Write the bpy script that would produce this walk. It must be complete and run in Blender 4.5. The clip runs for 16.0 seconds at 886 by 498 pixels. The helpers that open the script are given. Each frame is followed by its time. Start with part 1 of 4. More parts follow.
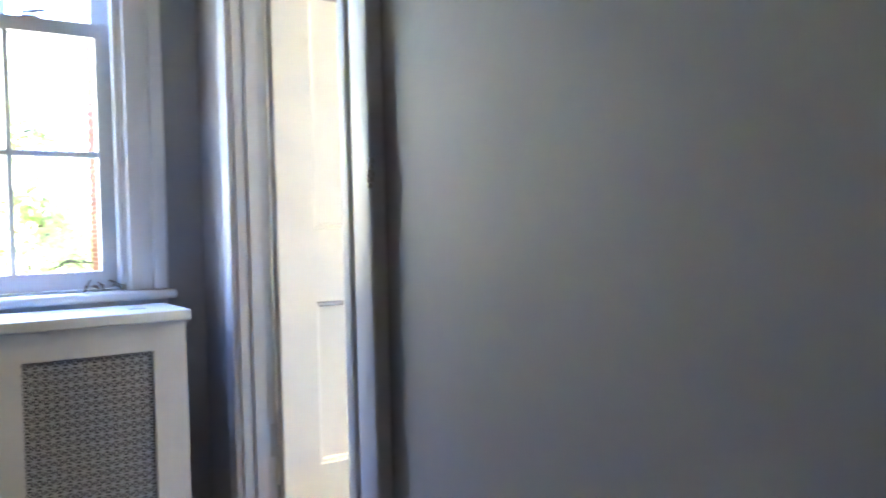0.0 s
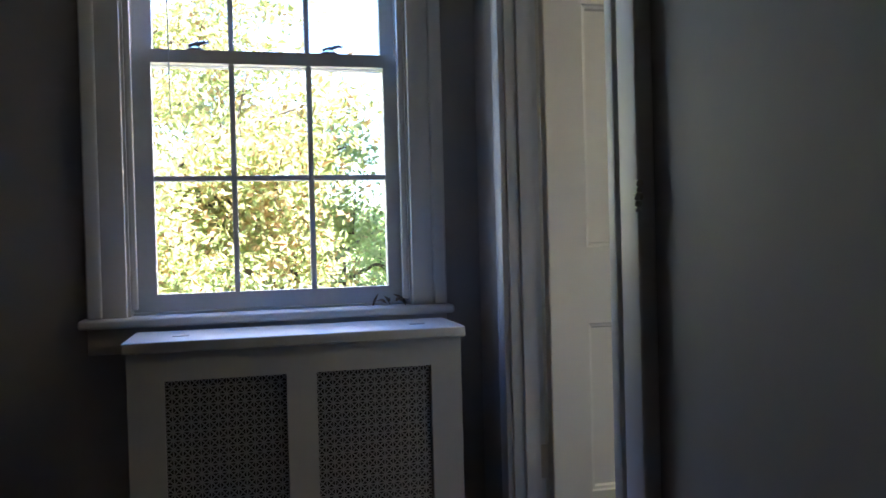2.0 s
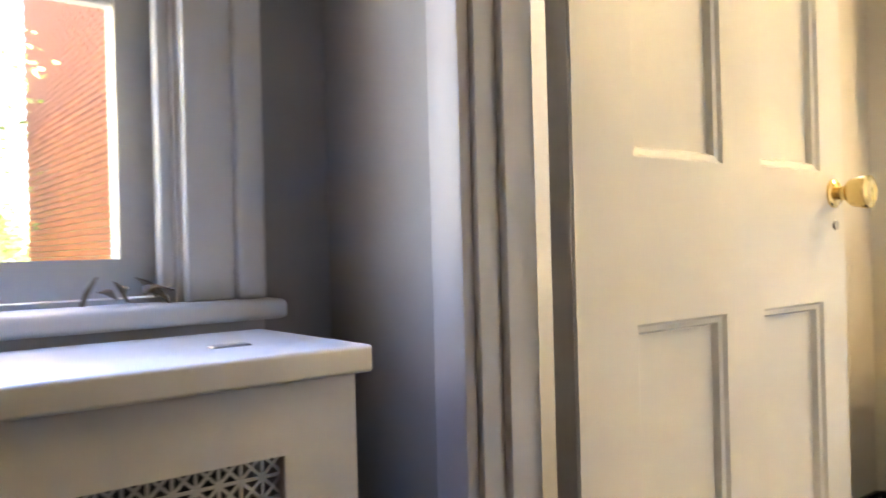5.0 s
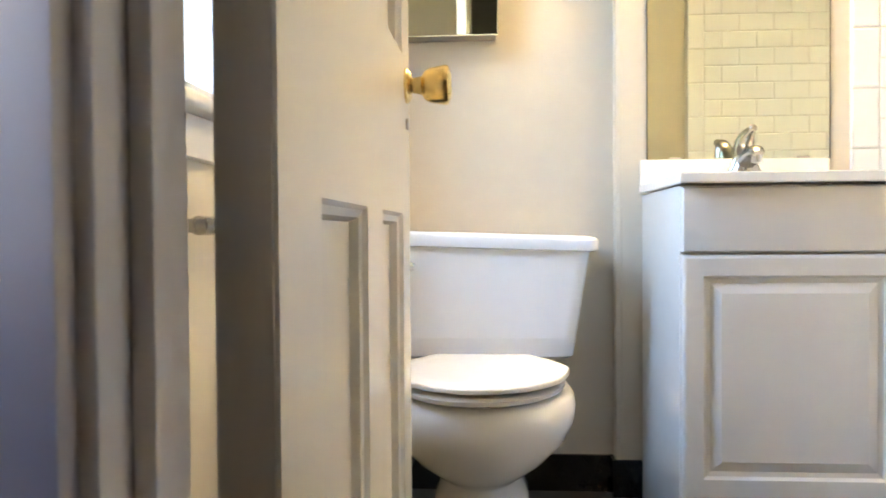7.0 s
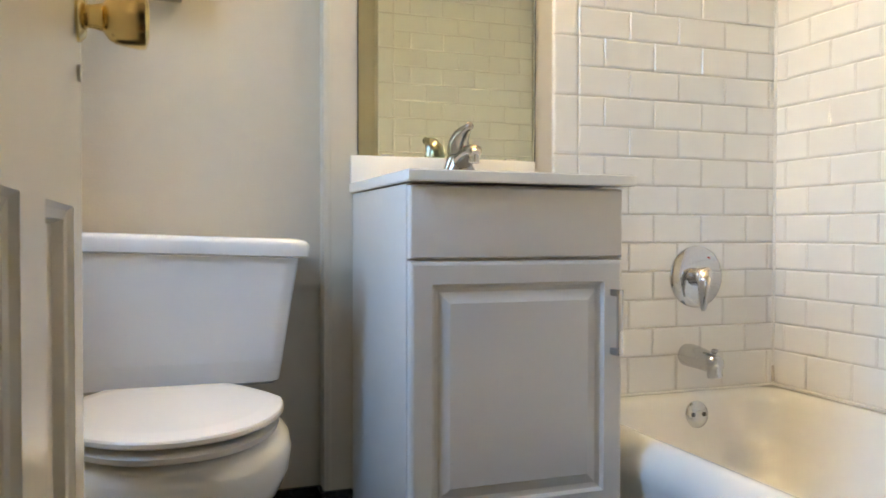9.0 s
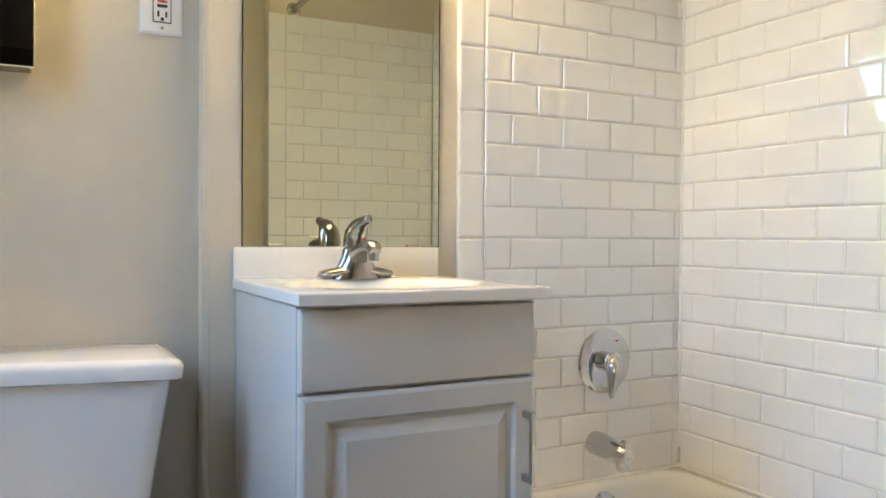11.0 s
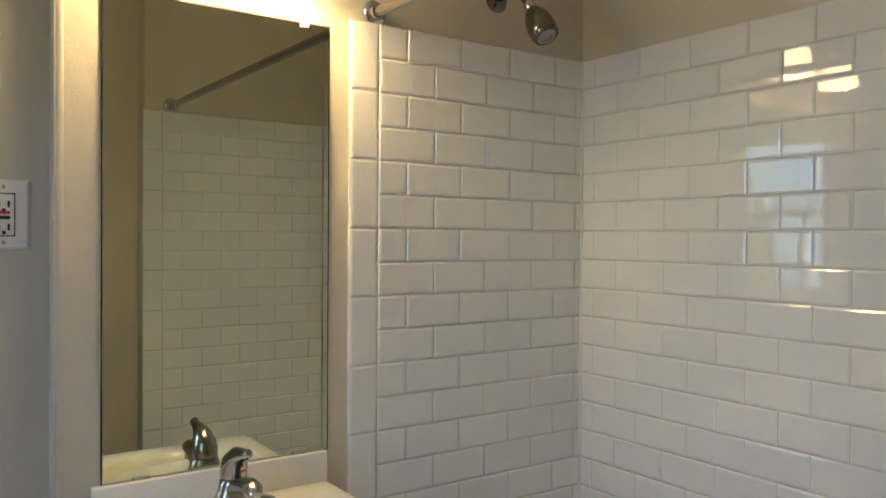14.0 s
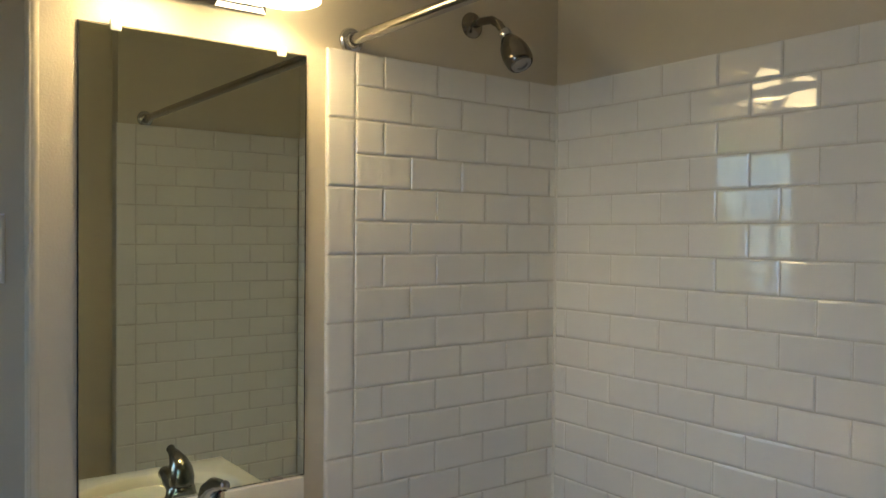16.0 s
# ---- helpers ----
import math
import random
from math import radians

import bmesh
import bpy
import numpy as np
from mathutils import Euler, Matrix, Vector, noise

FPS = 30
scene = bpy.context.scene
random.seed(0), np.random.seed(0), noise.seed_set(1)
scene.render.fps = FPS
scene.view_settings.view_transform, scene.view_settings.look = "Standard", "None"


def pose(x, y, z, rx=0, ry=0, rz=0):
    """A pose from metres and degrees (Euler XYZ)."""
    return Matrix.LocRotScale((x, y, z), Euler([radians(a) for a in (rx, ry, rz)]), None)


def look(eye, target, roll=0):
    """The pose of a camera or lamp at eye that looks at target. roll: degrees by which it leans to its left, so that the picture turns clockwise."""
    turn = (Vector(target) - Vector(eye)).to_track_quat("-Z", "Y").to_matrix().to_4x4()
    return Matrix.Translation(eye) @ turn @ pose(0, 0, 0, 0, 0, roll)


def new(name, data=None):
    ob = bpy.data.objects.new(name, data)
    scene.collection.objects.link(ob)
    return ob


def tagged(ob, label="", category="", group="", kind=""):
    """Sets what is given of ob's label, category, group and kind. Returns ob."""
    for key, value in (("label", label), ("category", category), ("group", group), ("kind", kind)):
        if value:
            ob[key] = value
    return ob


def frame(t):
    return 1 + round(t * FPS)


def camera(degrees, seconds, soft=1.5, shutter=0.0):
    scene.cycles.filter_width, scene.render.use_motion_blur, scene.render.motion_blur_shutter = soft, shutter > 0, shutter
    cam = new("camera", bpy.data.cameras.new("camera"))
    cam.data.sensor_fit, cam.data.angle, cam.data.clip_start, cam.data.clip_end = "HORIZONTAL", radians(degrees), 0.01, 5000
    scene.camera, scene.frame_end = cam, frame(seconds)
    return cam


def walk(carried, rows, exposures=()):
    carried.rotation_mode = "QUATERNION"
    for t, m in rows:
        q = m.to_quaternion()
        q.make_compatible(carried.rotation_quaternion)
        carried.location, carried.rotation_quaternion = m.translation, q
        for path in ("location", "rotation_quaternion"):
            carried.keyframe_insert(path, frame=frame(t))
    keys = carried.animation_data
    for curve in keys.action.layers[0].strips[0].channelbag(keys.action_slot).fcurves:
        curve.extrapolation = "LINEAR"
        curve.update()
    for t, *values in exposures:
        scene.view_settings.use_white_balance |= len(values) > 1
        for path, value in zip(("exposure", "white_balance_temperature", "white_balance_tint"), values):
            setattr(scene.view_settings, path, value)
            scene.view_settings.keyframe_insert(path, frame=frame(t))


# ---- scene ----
cam = camera(58.7, 16.0, shutter=0.4)
PATH = [
    (0, (-2.563, -0.292, 1.048), (-1.442, 1.363, 0.997), -1.4),
    (0.5, (-2.545, -0.296, 1.074), (-1.686, 1.509, 1.027), -1.9),
    (1, (-2.529, -0.298, 1.091), (-1.86, 1.587, 1.055), -1.7),
    (1.5, (-2.522, -0.292, 1.095), (-1.976, 1.632, 1.067), -1.6),
    (2, (-2.495, -0.254, 1.09), (-2.033, 1.691, 1.066), -1.5),
    (2.5, (-2.489, -0.142, 1.075), (-2.07, 1.813, 1.05), -1.3),
    (3, (-2.525, 0.134, 1.104), (-2.113, 2.091, 1.076), -1.0),
    (3.2, (-2.524, 0.249, 1.099), (-2.097, 2.203, 1.078), -1.1),
    (5.5, (-2.354, 1.344, 0.905), (-0.8, 2.604, 0.898), -1.3),
    (6, (-2.322, 1.478, 0.87), (-0.51, 2.323, 0.852), -1.0),
    (6.5, (-2.274, 1.595, 0.831), (-0.322, 2.031, 0.802), -0.7),
    (7, (-2.156, 1.662, 0.82), (-0.162, 1.805, 0.779), -0.4),
    (7.5, (-2.051, 1.679, 0.816), (-0.053, 1.62, 0.775), -0.3),
    (8, (-1.971, 1.699, 0.813), (0.004, 1.384, 0.769), 0.0),
    (8.5, (-1.918, 1.713, 0.813), (0.014, 1.199, 0.772), 0.1),
    (9, (-1.871, 1.719, 0.824), (0.011, 1.042, 0.783), 0.1),
    (11.5, (-1.67, 1.635, 1.109), (0.087, 0.68, 1.077), 0.4),
    (12, (-1.632, 1.608, 1.179), (0.096, 0.6, 1.147), 0.4),
    (12.5, (-1.606, 1.598, 1.252), (0.084, 0.528, 1.225), 0.5),
    (13, (-1.593, 1.6, 1.322), (0.065, 0.483, 1.297), 0.4),
    (13.5, (-1.595, 1.596, 1.411), (0.051, 0.461, 1.384), 0.5),
    (14, (-1.591, 1.594, 1.489), (0.045, 0.444, 1.462), 0.4),
    (14.5, (-1.594, 1.596, 1.548), (0.031, 0.431, 1.522), 0.4),
    (15, (-1.599, 1.603, 1.579), (0.017, 0.425, 1.554), 0.4),
    (15.5, (-1.611, 1.598, 1.589), (-0.005, 0.408, 1.564), 0.5),
    (16, (-1.604, 1.609, 1.559), (-0.006, 0.406, 1.524), 0.5),
]
EXPOSURES = [(0.0, 6.38, 5480, 14), (0.5, 5.22, 5380, 13), (1.0, 4.4, 5450, 13), (1.5, 4.06, 5550, 13), (2.5, 4.06, 5580, 13), (3.2, 4.4, 5900, 12), (4.3, 5.25, 6800, 15),
             (5.3, 5.78, 7550, 18), (6.0, 5.66, 7500, 17), (7.0, 5.45, 7400, 16), (8.0, 4.98, 7300, 15), (9.0, 4.6, 7250, 15), (11.5, 4.38, 7000, 15), (12.5, 4.12, 7000, 16),
             (13.5, 3.78, 7000, 16), (14.5, 2.93, 6950, 13), (15.3, 2.84, 6950, 12), (16.0, 2.94, 6950, 12)]
walk(cam, [(t, look(e, g, r)) for t, e, g, r in PATH], EXPOSURES)

# ---- light ----
world = bpy.data.worlds.new("sky")
scene.world = world
world.use_nodes = True
wn, wl = world.node_tree.nodes, world.node_tree.links
sky = wn.new("ShaderNodeTexSky")
sky.sky_type, sky.sun_disc = "NISHITA", False
sky.sun_elevation, sky.sun_rotation = radians(42), radians(150)
wn["Background"].inputs["Strength"].default_value = 0.05
wl.new(sky.outputs[0], wn["Background"].inputs["Color"])
sun = new("sun", bpy.data.lights.new("sun", "SUN"))
sun.data.energy, sun.data.angle, sun.data.color = 5.0, radians(0.5), (1, 0.95, 0.86)
sun.matrix_world = look((8, -14, 15), (0, 0, 0))


def window_light(x0, x1, y, z, depth, watts, tint, spread, down):
    """Daylight entering at a window; down: how far it falls for each metre inwards."""
    lamp = new("window_daylight", bpy.data.lights.new("window_daylight", "AREA"))
    lamp.data.shape, lamp.data.size, lamp.data.size_y = "RECTANGLE", x1 - x0, depth
    lamp.data.energy, lamp.data.color, lamp.data.spread = watts, tint, radians(spread)
    lamp.matrix_world = look(((x0 + x1) / 2, y, z), ((x0 + x1) / 2, y - 1, z - down))
    return lamp


BULB_GLOW, SHADE_GLOW = 19.0, 1.55
window_light(-2.80, -2.08, 2.44, 2.24, 0.24, 0.34, (0.16, 0.38, 1.0), 62, 3.0)
window_light(-2.80, -2.08, 2.56, 1.35, 0.80, 0.09, (1.0, 0.76, 0.76), 130, 0.3)
window_light(-0.98, -0.47, 2.42, 1.62, 0.86, 0.64, (0.28, 0.54, 1.0), 118, 0.6)



# ---- materials ----
def shader(name, colour, rough=0.5, metal=0.0, second=None, scale=8.0, amount=0.5, bump=0.0, bump_scale=60.0, vary=0.0, coat=0.0, spec=0.5,
           stretch=(1, 1, 1), wave=0.0, wave_scale=6.0, rough_vary=0.06):
    """Paint, metal, glaze: base colour broken by two sizes of noise, with fine relief."""
    m = bpy.data.materials.new(name)
    m.use_nodes = True
    n, l = m.node_tree.nodes, m.node_tree.links
    b = n["Principled BSDF"]
    b.inputs["Metallic"].default_value = metal
    b.inputs["Specular IOR Level"].default_value = spec
    b.inputs["Coat Weight"].default_value = coat
    b.inputs["Coat Roughness"].default_value = 0.08
    co = n.new("ShaderNodeTexCoord")
    mp = n.new("ShaderNodeMapping")
    mp.inputs["Scale"].default_value = stretch
    l.new(co.outputs["Object"], mp.inputs["Vector"])
    big = n.new("ShaderNodeTexNoise")
    big.inputs["Scale"].default_value, big.inputs["Detail"].default_value = scale, 5
    fine = n.new("ShaderNodeTexNoise")
    fine.inputs["Scale"].default_value, fine.inputs["Detail"].default_value = scale * 9, 4
    l.new(mp.outputs[0], big.inputs["Vector"])
    l.new(mp.outputs[0], fine.inputs["Vector"])
    both = n.new("ShaderNodeMix")
    both.data_type = "FLOAT"
    both.inputs["Factor"].default_value = 0.35
    l.new(big.outputs["Fac"], both.inputs["A"])
    l.new(fine.outputs["Fac"], both.inputs["B"])
    ramp = n.new("ShaderNodeMapRange")
    ramp.inputs["From Min"].default_value, ramp.inputs["From Max"].default_value = 0.35, 0.65
    ramp.inputs["To Max"].default_value = amount
    l.new(both.outputs[0], ramp.inputs["Value"])
    mix = n.new("ShaderNodeMix")
    mix.data_type = "RGBA"
    second = second or tuple(c * 0.9 for c in colour)
    mix.inputs["A"].default_value, mix.inputs["B"].default_value = (*colour, 1), (*second, 1)
    l.new(ramp.outputs[0], mix.inputs["Factor"])
    out = mix.outputs["Result"]
    if vary:
        info = n.new("ShaderNodeObjectInfo")
        hsv = n.new("ShaderNodeHueSaturation")
        rng = n.new("ShaderNodeMapRange")
        rng.inputs["To Min"].default_value, rng.inputs["To Max"].default_value = 1 - vary, 1 + vary
        l.new(info.outputs["Random"], rng.inputs["Value"])
        l.new(rng.outputs[0], hsv.inputs["Value"])
        l.new(out, hsv.inputs["Color"])
        out = hsv.outputs[0]
    l.new(out, b.inputs["Base Color"])
    rr = n.new("ShaderNodeMapRange")
    rr.inputs["To Min"].default_value, rr.inputs["To Max"].default_value = max(rough - rough_vary, 0.0), rough + rough_vary
    l.new(fine.outputs["Fac"], rr.inputs["Value"])
    l.new(rr.outputs[0], b.inputs["Roughness"])
    normal = None
    for strength, size, dist in ((bump, bump_scale, 0.002), (wave, wave_scale, 0.01)):
        if strength:
            nz = n.new("ShaderNodeTexNoise")
            nz.inputs["Scale"].default_value, nz.inputs["Detail"].default_value = size, 3
            l.new(mp.outputs[0], nz.inputs["Vector"])
            bp = n.new("ShaderNodeBump")
            bp.inputs["Strength"].default_value, bp.inputs["Distance"].default_value = strength, dist
            l.new(nz.outputs["Fac"], bp.inputs["Height"])
            if normal:
                l.new(normal, bp.inputs["Normal"])
            normal = bp.outputs[0]
    if normal:
        l.new(normal, b.inputs["Normal"])
    return m


def glow(name, colour, strength):
    m = bpy.data.materials.new(name)
    m.use_nodes = True
    b = m.node_tree.nodes["Principled BSDF"]
    b.inputs["Base Color"].default_value = (0.85, 0.83, 0.78, 1)
    b.inputs["Roughness"].default_value = 0.25
    b.inputs["Emission Color"].default_value, b.inputs["Emission Strength"].default_value = (*colour, 1), strength
    return m


def clear_glass(name):
    m = bpy.data.materials.new(name)
    m.use_nodes = True
    n, l = m.node_tree.nodes, m.node_tree.links
    n.remove(n["Principled BSDF"])
    see, shine, fres, mix = (n.new("ShaderNode" + k) for k in ("BsdfTransparent", "BsdfGlossy", "LayerWeight", "MixShader"))
    see.inputs[0].default_value = (0.97, 0.98, 0.97, 1)
    shine.inputs["Roughness"].default_value = 0.01
    fres.inputs["Blend"].default_value = 0.5
    steep, gloss = n.new("ShaderNodeMath"), n.new("ShaderNodeMapRange")
    steep.operation = "POWER"
    steep.inputs[1].default_value = 5.0
    gloss.inputs["To Min"].default_value = 0.04
    l.new(fres.outputs["Facing"], steep.inputs[0])
    l.new(steep.outputs[0], gloss.inputs["Value"])
    l.new(gloss.outputs[0], mix.inputs[0])
    l.new(see.outputs[0], mix.inputs[1])
    l.new(shine.outputs[0], mix.inputs[2])
    l.new(mix.outputs[0], n["Material Output"].inputs["Surface"])
    return m


M_ROOM = shader("room_wall_paint", (0.38, 0.355, 0.338), 0.58, second=(0.34, 0.325, 0.31), scale=3, bump=0.12, bump_scale=220, wave=0.15, wave_scale=4)
M_BATH = shader("cream_wall_paint", (0.63, 0.575, 0.465), 0.45, second=(0.59, 0.535, 0.43), scale=3, bump=0.2, bump_scale=200, wave=0.25, wave_scale=4)
M_CEIL = shader("ceiling_paint", (0.80, 0.78, 0.73), 0.7, scale=3, bump=0.2, bump_scale=150)
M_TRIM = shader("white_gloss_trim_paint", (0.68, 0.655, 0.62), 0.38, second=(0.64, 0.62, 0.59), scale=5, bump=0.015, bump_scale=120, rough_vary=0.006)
# the trim paint again, darkened so the hinge side's dimness is in the colour
M_TRIM_SHADED = shader("shaded_trim_paint", (0.50, 0.465, 0.445), 0.42, second=(0.46, 0.43, 0.41), scale=5, bump=0.02, bump_scale=120, rough_vary=0.01)
M_SASH = shader("sash_paint", (0.62, 0.62, 0.61), 0.35, second=(0.5, 0.5, 0.49), scale=8, bump=0.08, bump_scale=90, rough_vary=0.02)
M_DOOR = shader("cream_door_paint", (0.74, 0.71, 0.62), 0.26, second=(0.71, 0.68, 0.59), scale=4, bump=0.03, bump_scale=120, wave=0.02, wave_scale=7, rough_vary=0.01)
M_EDGE = shader("worn_door_edge", (0.56, 0.51, 0.42), 0.5, second=(0.46, 0.41, 0.33), scale=12, bump=0.5, bump_scale=60, stretch=(1, 1, 0.2))
M_RAD = shader("radiator_cover_paint", (0.60, 0.58, 0.54), 0.35, second=(0.53, 0.51, 0.47), scale=6, bump=0.05, bump_scale=110, wave=0.04, wave_scale=8, rough_vary=0.015)
M_GRILLE = shader("grille_paint", (0.42, 0.40, 0.37), 0.4, metal=0.2, second=(0.38, 0.36, 0.33), scale=10)
# near-black that puts the shade of deep recesses into the colour
M_DARK = shader("recess_shade", (0.03, 0.028, 0.026), 0.8)
M_TILE = shader("white_glazed_tile", (0.83, 0.815, 0.77), 0.014, spec=0.75, second=(0.80, 0.785, 0.735), scale=10, vary=0.02, wave=0.05, wave_scale=9, rough_vary=0.01)
M_GROUT = shader("white_grout", (0.68, 0.65, 0.59), 0.8, second=(0.57, 0.535, 0.47), scale=20, amount=0.8, bump=0.5, bump_scale=300)
M_PORC = shader("white_porcelain", (0.84, 0.835, 0.81), 0.08, second=(0.81, 0.80, 0.775), scale=4, coat=0.3, rough_vary=0.03)
M_TUB = shader("tub_enamel", (0.84, 0.825, 0.77), 0.11, second=(0.80, 0.78, 0.72), scale=5, wave=0.12, wave_scale=6, coat=0.3, rough_vary=0.04)
M_SEAT = shader("seat_plastic", (0.84, 0.82, 0.77), 0.2, scale=5)
M_TOP = shader("cultured_marble", (0.86, 0.84, 0.78), 0.12, second=(0.83, 0.81, 0.745), scale=7, coat=0.2, rough_vary=0.03)
M_VAN = shader("white_vanity_paint", (0.66, 0.64, 0.59), 0.36, second=(0.63, 0.61, 0.56), scale=5, bump=0.08, bump_scale=200)
M_CHROME = shader("chrome", (0.60, 0.60, 0.60), 0.05, 1.0, second=(0.56, 0.56, 0.56), scale=20, rough_vary=0.008)
M_NICKEL = shader("brushed_nickel", (0.40, 0.38, 0.35), 0.20, 1.0, second=(0.37, 0.35, 0.32), scale=30, rough_vary=0.015)
M_DARKMETAL = shader("dark_nickel", (0.23, 0.215, 0.19), 0.16, 1.0, second=(0.20, 0.19, 0.165), scale=30, rough_vary=0.015)
M_BRASS = shader("polished_brass", (0.86, 0.66, 0.30), 0.20, 1.0, second=(0.70, 0.50, 0.20), scale=18, wave=0.1)
M_STEEL = shader("dull_steel", (0.42, 0.40, 0.37), 0.4, 1.0, scale=30)
M_MIRROR = shader("mirror_silver", (0.70, 0.735, 0.60), 0.004, 1.0, second=(0.69, 0.725, 0.59), scale=3, rough_vary=0.002)
M_BLACK = shader("black_glazed_tile", (0.012, 0.012, 0.013), 0.12, second=(0.022, 0.021, 0.02), scale=10, vary=0.1)
M_FLOOR = shader("dark_floor_tile", (0.03, 0.029, 0.028), 0.3, second=(0.05, 0.048, 0.045), scale=12, bump=0.2)
M_WOOD = shader("oak_floor", (0.20, 0.112, 0.058), 0.35, second=(0.135, 0.072, 0.036), scale=5, stretch=(1, 8, 1), bump=0.2)
M_PLASTIC = shader("white_plastic", (0.84, 0.82, 0.78), 0.3, scale=10)
M_SLOT = shader("dark_slot", (0.02, 0.02, 0.02), 0.6)
M_RED = shader("red_button", (0.55, 0.04, 0.03), 0.4)
M_SHADE = glow("lit_frosted_glass", (1.0, 0.80, 0.44), SHADE_GLOW)
M_BULB = glow("lamp_bulb", (1.0, 0.77, 0.40), BULB_GLOW)
M_GLASS = clear_glass("window_glass")
M_CLEAR = shader("clear_plastic", (0.8, 0.8, 0.76), 0.1, coat=0.5)
M_CORD = shader("pull_cord", (0.7, 0.72, 0.75), 0.6)
M_CAULK = shader("aged_caulk", (0.62, 0.57, 0.49), 0.6, second=(0.42, 0.36, 0.28), scale=30, amount=1.0)
M_BRICK = shader("red_brick", (0.33, 0.10, 0.065), 0.85, second=(0.22, 0.07, 0.05), scale=4, vary=0.25, bump=0.5)
M_MORTAR = shader("mortar", (0.42, 0.36, 0.32), 0.9, scale=8, bump=0.4)
M_GROUND = shader("grass_ground", (0.07, 0.10, 0.03), 0.9, second=(0.14, 0.12, 0.05), scale=0.6, amount=1.0, bump=0.6, bump_scale=6)
M_BARK = shader("tree_bark", (0.13, 0.10, 0.075), 0.85, second=(0.07, 0.055, 0.04), scale=7, amount=1.0, bump=0.8, bump_scale=14, stretch=(1, 1, 0.25))


def leaf_material(name, a, b, c):
    m = bpy.data.materials.new(name)
    m.use_nodes = True
    n, l = m.node_tree.nodes, m.node_tree.links
    bs = n["Principled BSDF"]
    geo, ramp = n.new("ShaderNodeNewGeometry"), n.new("ShaderNodeValToRGB")
    ramp.color_ramp.elements[0].color, ramp.color_ramp.elements[1].color = (*a, 1), (*c, 1)
    ramp.color_ramp.elements.new(0.55).color = (*b, 1)
    l.new(geo.outputs["Random Per Island"], ramp.inputs[0])
    l.new(ramp.outputs[0], bs.inputs["Base Color"])
    bs.inputs["Roughness"].default_value = 0.55
    lit, mix = n.new("ShaderNodeBsdfTranslucent"), n.new("ShaderNodeMixShader")
    l.new(ramp.outputs[0], lit.inputs[0])
    mix.inputs[0].default_value = 0.68
    l.new(bs.outputs[0], mix.inputs[1])
    l.new(lit.outputs[0], mix.inputs[2])
    l.new(mix.outputs[0], n["Material Output"].inputs["Surface"])
    return m


M_LEAF_GREEN = leaf_material("green_leaves", (0.32, 0.46, 0.16), (0.52, 0.60, 0.27), (0.64, 0.62, 0.33))
M_LEAF_GOLD = leaf_material("golden_leaves", (0.31, 0.39, 0.15), (0.48, 0.50, 0.24), (0.54, 0.34, 0.19))
M_LEAF_AMBER = leaf_material("amber_leaves", (0.29, 0.36, 0.13), (0.45, 0.46, 0.21), (0.51, 0.31, 0.17))


# ---- shaping helpers ----
def box(bm, x0, x1, y0, y1, z0, z1):
    v = [bm.verts.new((x, y, z)) for x in (x0, x1) for y in (y0, y1) for z in (z0, z1)]
    for q in ((0, 1, 3, 2), (4, 6, 7, 5), (0, 4, 5, 1), (2, 3, 7, 6), (0, 2, 6, 4), (1, 5, 7, 3)):
        bm.faces.new([v[i] for i in q])


def block(x0, x1, y0, y1, z0, z1, r=0.0, seg=2):
    bm = bmesh.new()
    box(bm, x0, x1, y0, y1, z0, z1)
    if r:
        bmesh.ops.bevel(bm, geom=bm.edges[:], offset=r, segments=seg, profile=0.5, affect="EDGES")
    return bm


def blocks(*dims, r=0.0, seg=2):
    bm = bmesh.new()
    for d in dims:
        box(bm, *d)
    if r:
        bmesh.ops.bevel(bm, geom=bm.edges[:], offset=r, segments=seg, profile=0.5, affect="EDGES")
    return bm


def loft(bm, rings, caps=True):
    rows = [[bm.verts.new(p) for p in ring] for ring in rings]
    n = len(rows[0])
    for a, b in zip(rows, rows[1:]):
        for i in range(n):
            bm.faces.new((a[i], a[(i + 1) % n], b[(i + 1) % n], b[i]))
    if caps:
        bm.faces.new(rows[0][::-1])
        bm.faces.new(rows[-1])
    return bm


def tube(bm, pts, radii, n=16, flat=(1.0, 1.0)):
    """A bar with a changing round section along pts."""
    pts = [Vector(p) for p in pts]
    rings, up = [], None
    for i, p in enumerate(pts):
        d = (pts[min(i + 1, len(pts) - 1)] - pts[max(i - 1, 0)]).normalized()
        if up is None:
            up = Vector((0, 0, 1)) if abs(d.z) < 0.9 else Vector((0, 1, 0))
        side = d.cross(up).normalized()
        up = side.cross(d).normalized()
        r = radii[i] if hasattr(radii, "__len__") else radii
        rings.append([p + side * (math.cos(a) * r * flat[0]) + up * (math.sin(a) * r * flat[1]) for a in (k * math.tau / n for k in range(n))])
    return loft(bm, rings)


def turned(bm, profile, centre, axis, n=28):
    """A lathe: (radius, height) pairs about an axis through centre."""
    axis = Vector(axis).normalized()
    u = axis.orthogonal().normalized()
    w = axis.cross(u)
    c = Vector(centre)
    return loft(bm, [[c + axis * h + (u * math.cos(a) + w * math.sin(a)) * max(r, 1e-4) for a in (k * math.tau / n for k in range(n))] for r, h in profile])


def thing(name, at, label, category, kind="", group=""):
    ob = new(name)
    ob.location = at
    return tagged(ob, label, category, group, kind)


def mesh_of(name, bm, mat, smooth=35):
    bmesh.ops.recalc_face_normals(bm, faces=bm.faces[:])
    me = bpy.data.meshes.new(name)
    bm.to_mesh(me)
    bm.free()
    me.materials.append(mat)
    if smooth:
        me.shade_smooth()
        me.set_sharp_from_angle(angle=radians(smooth))
    return me


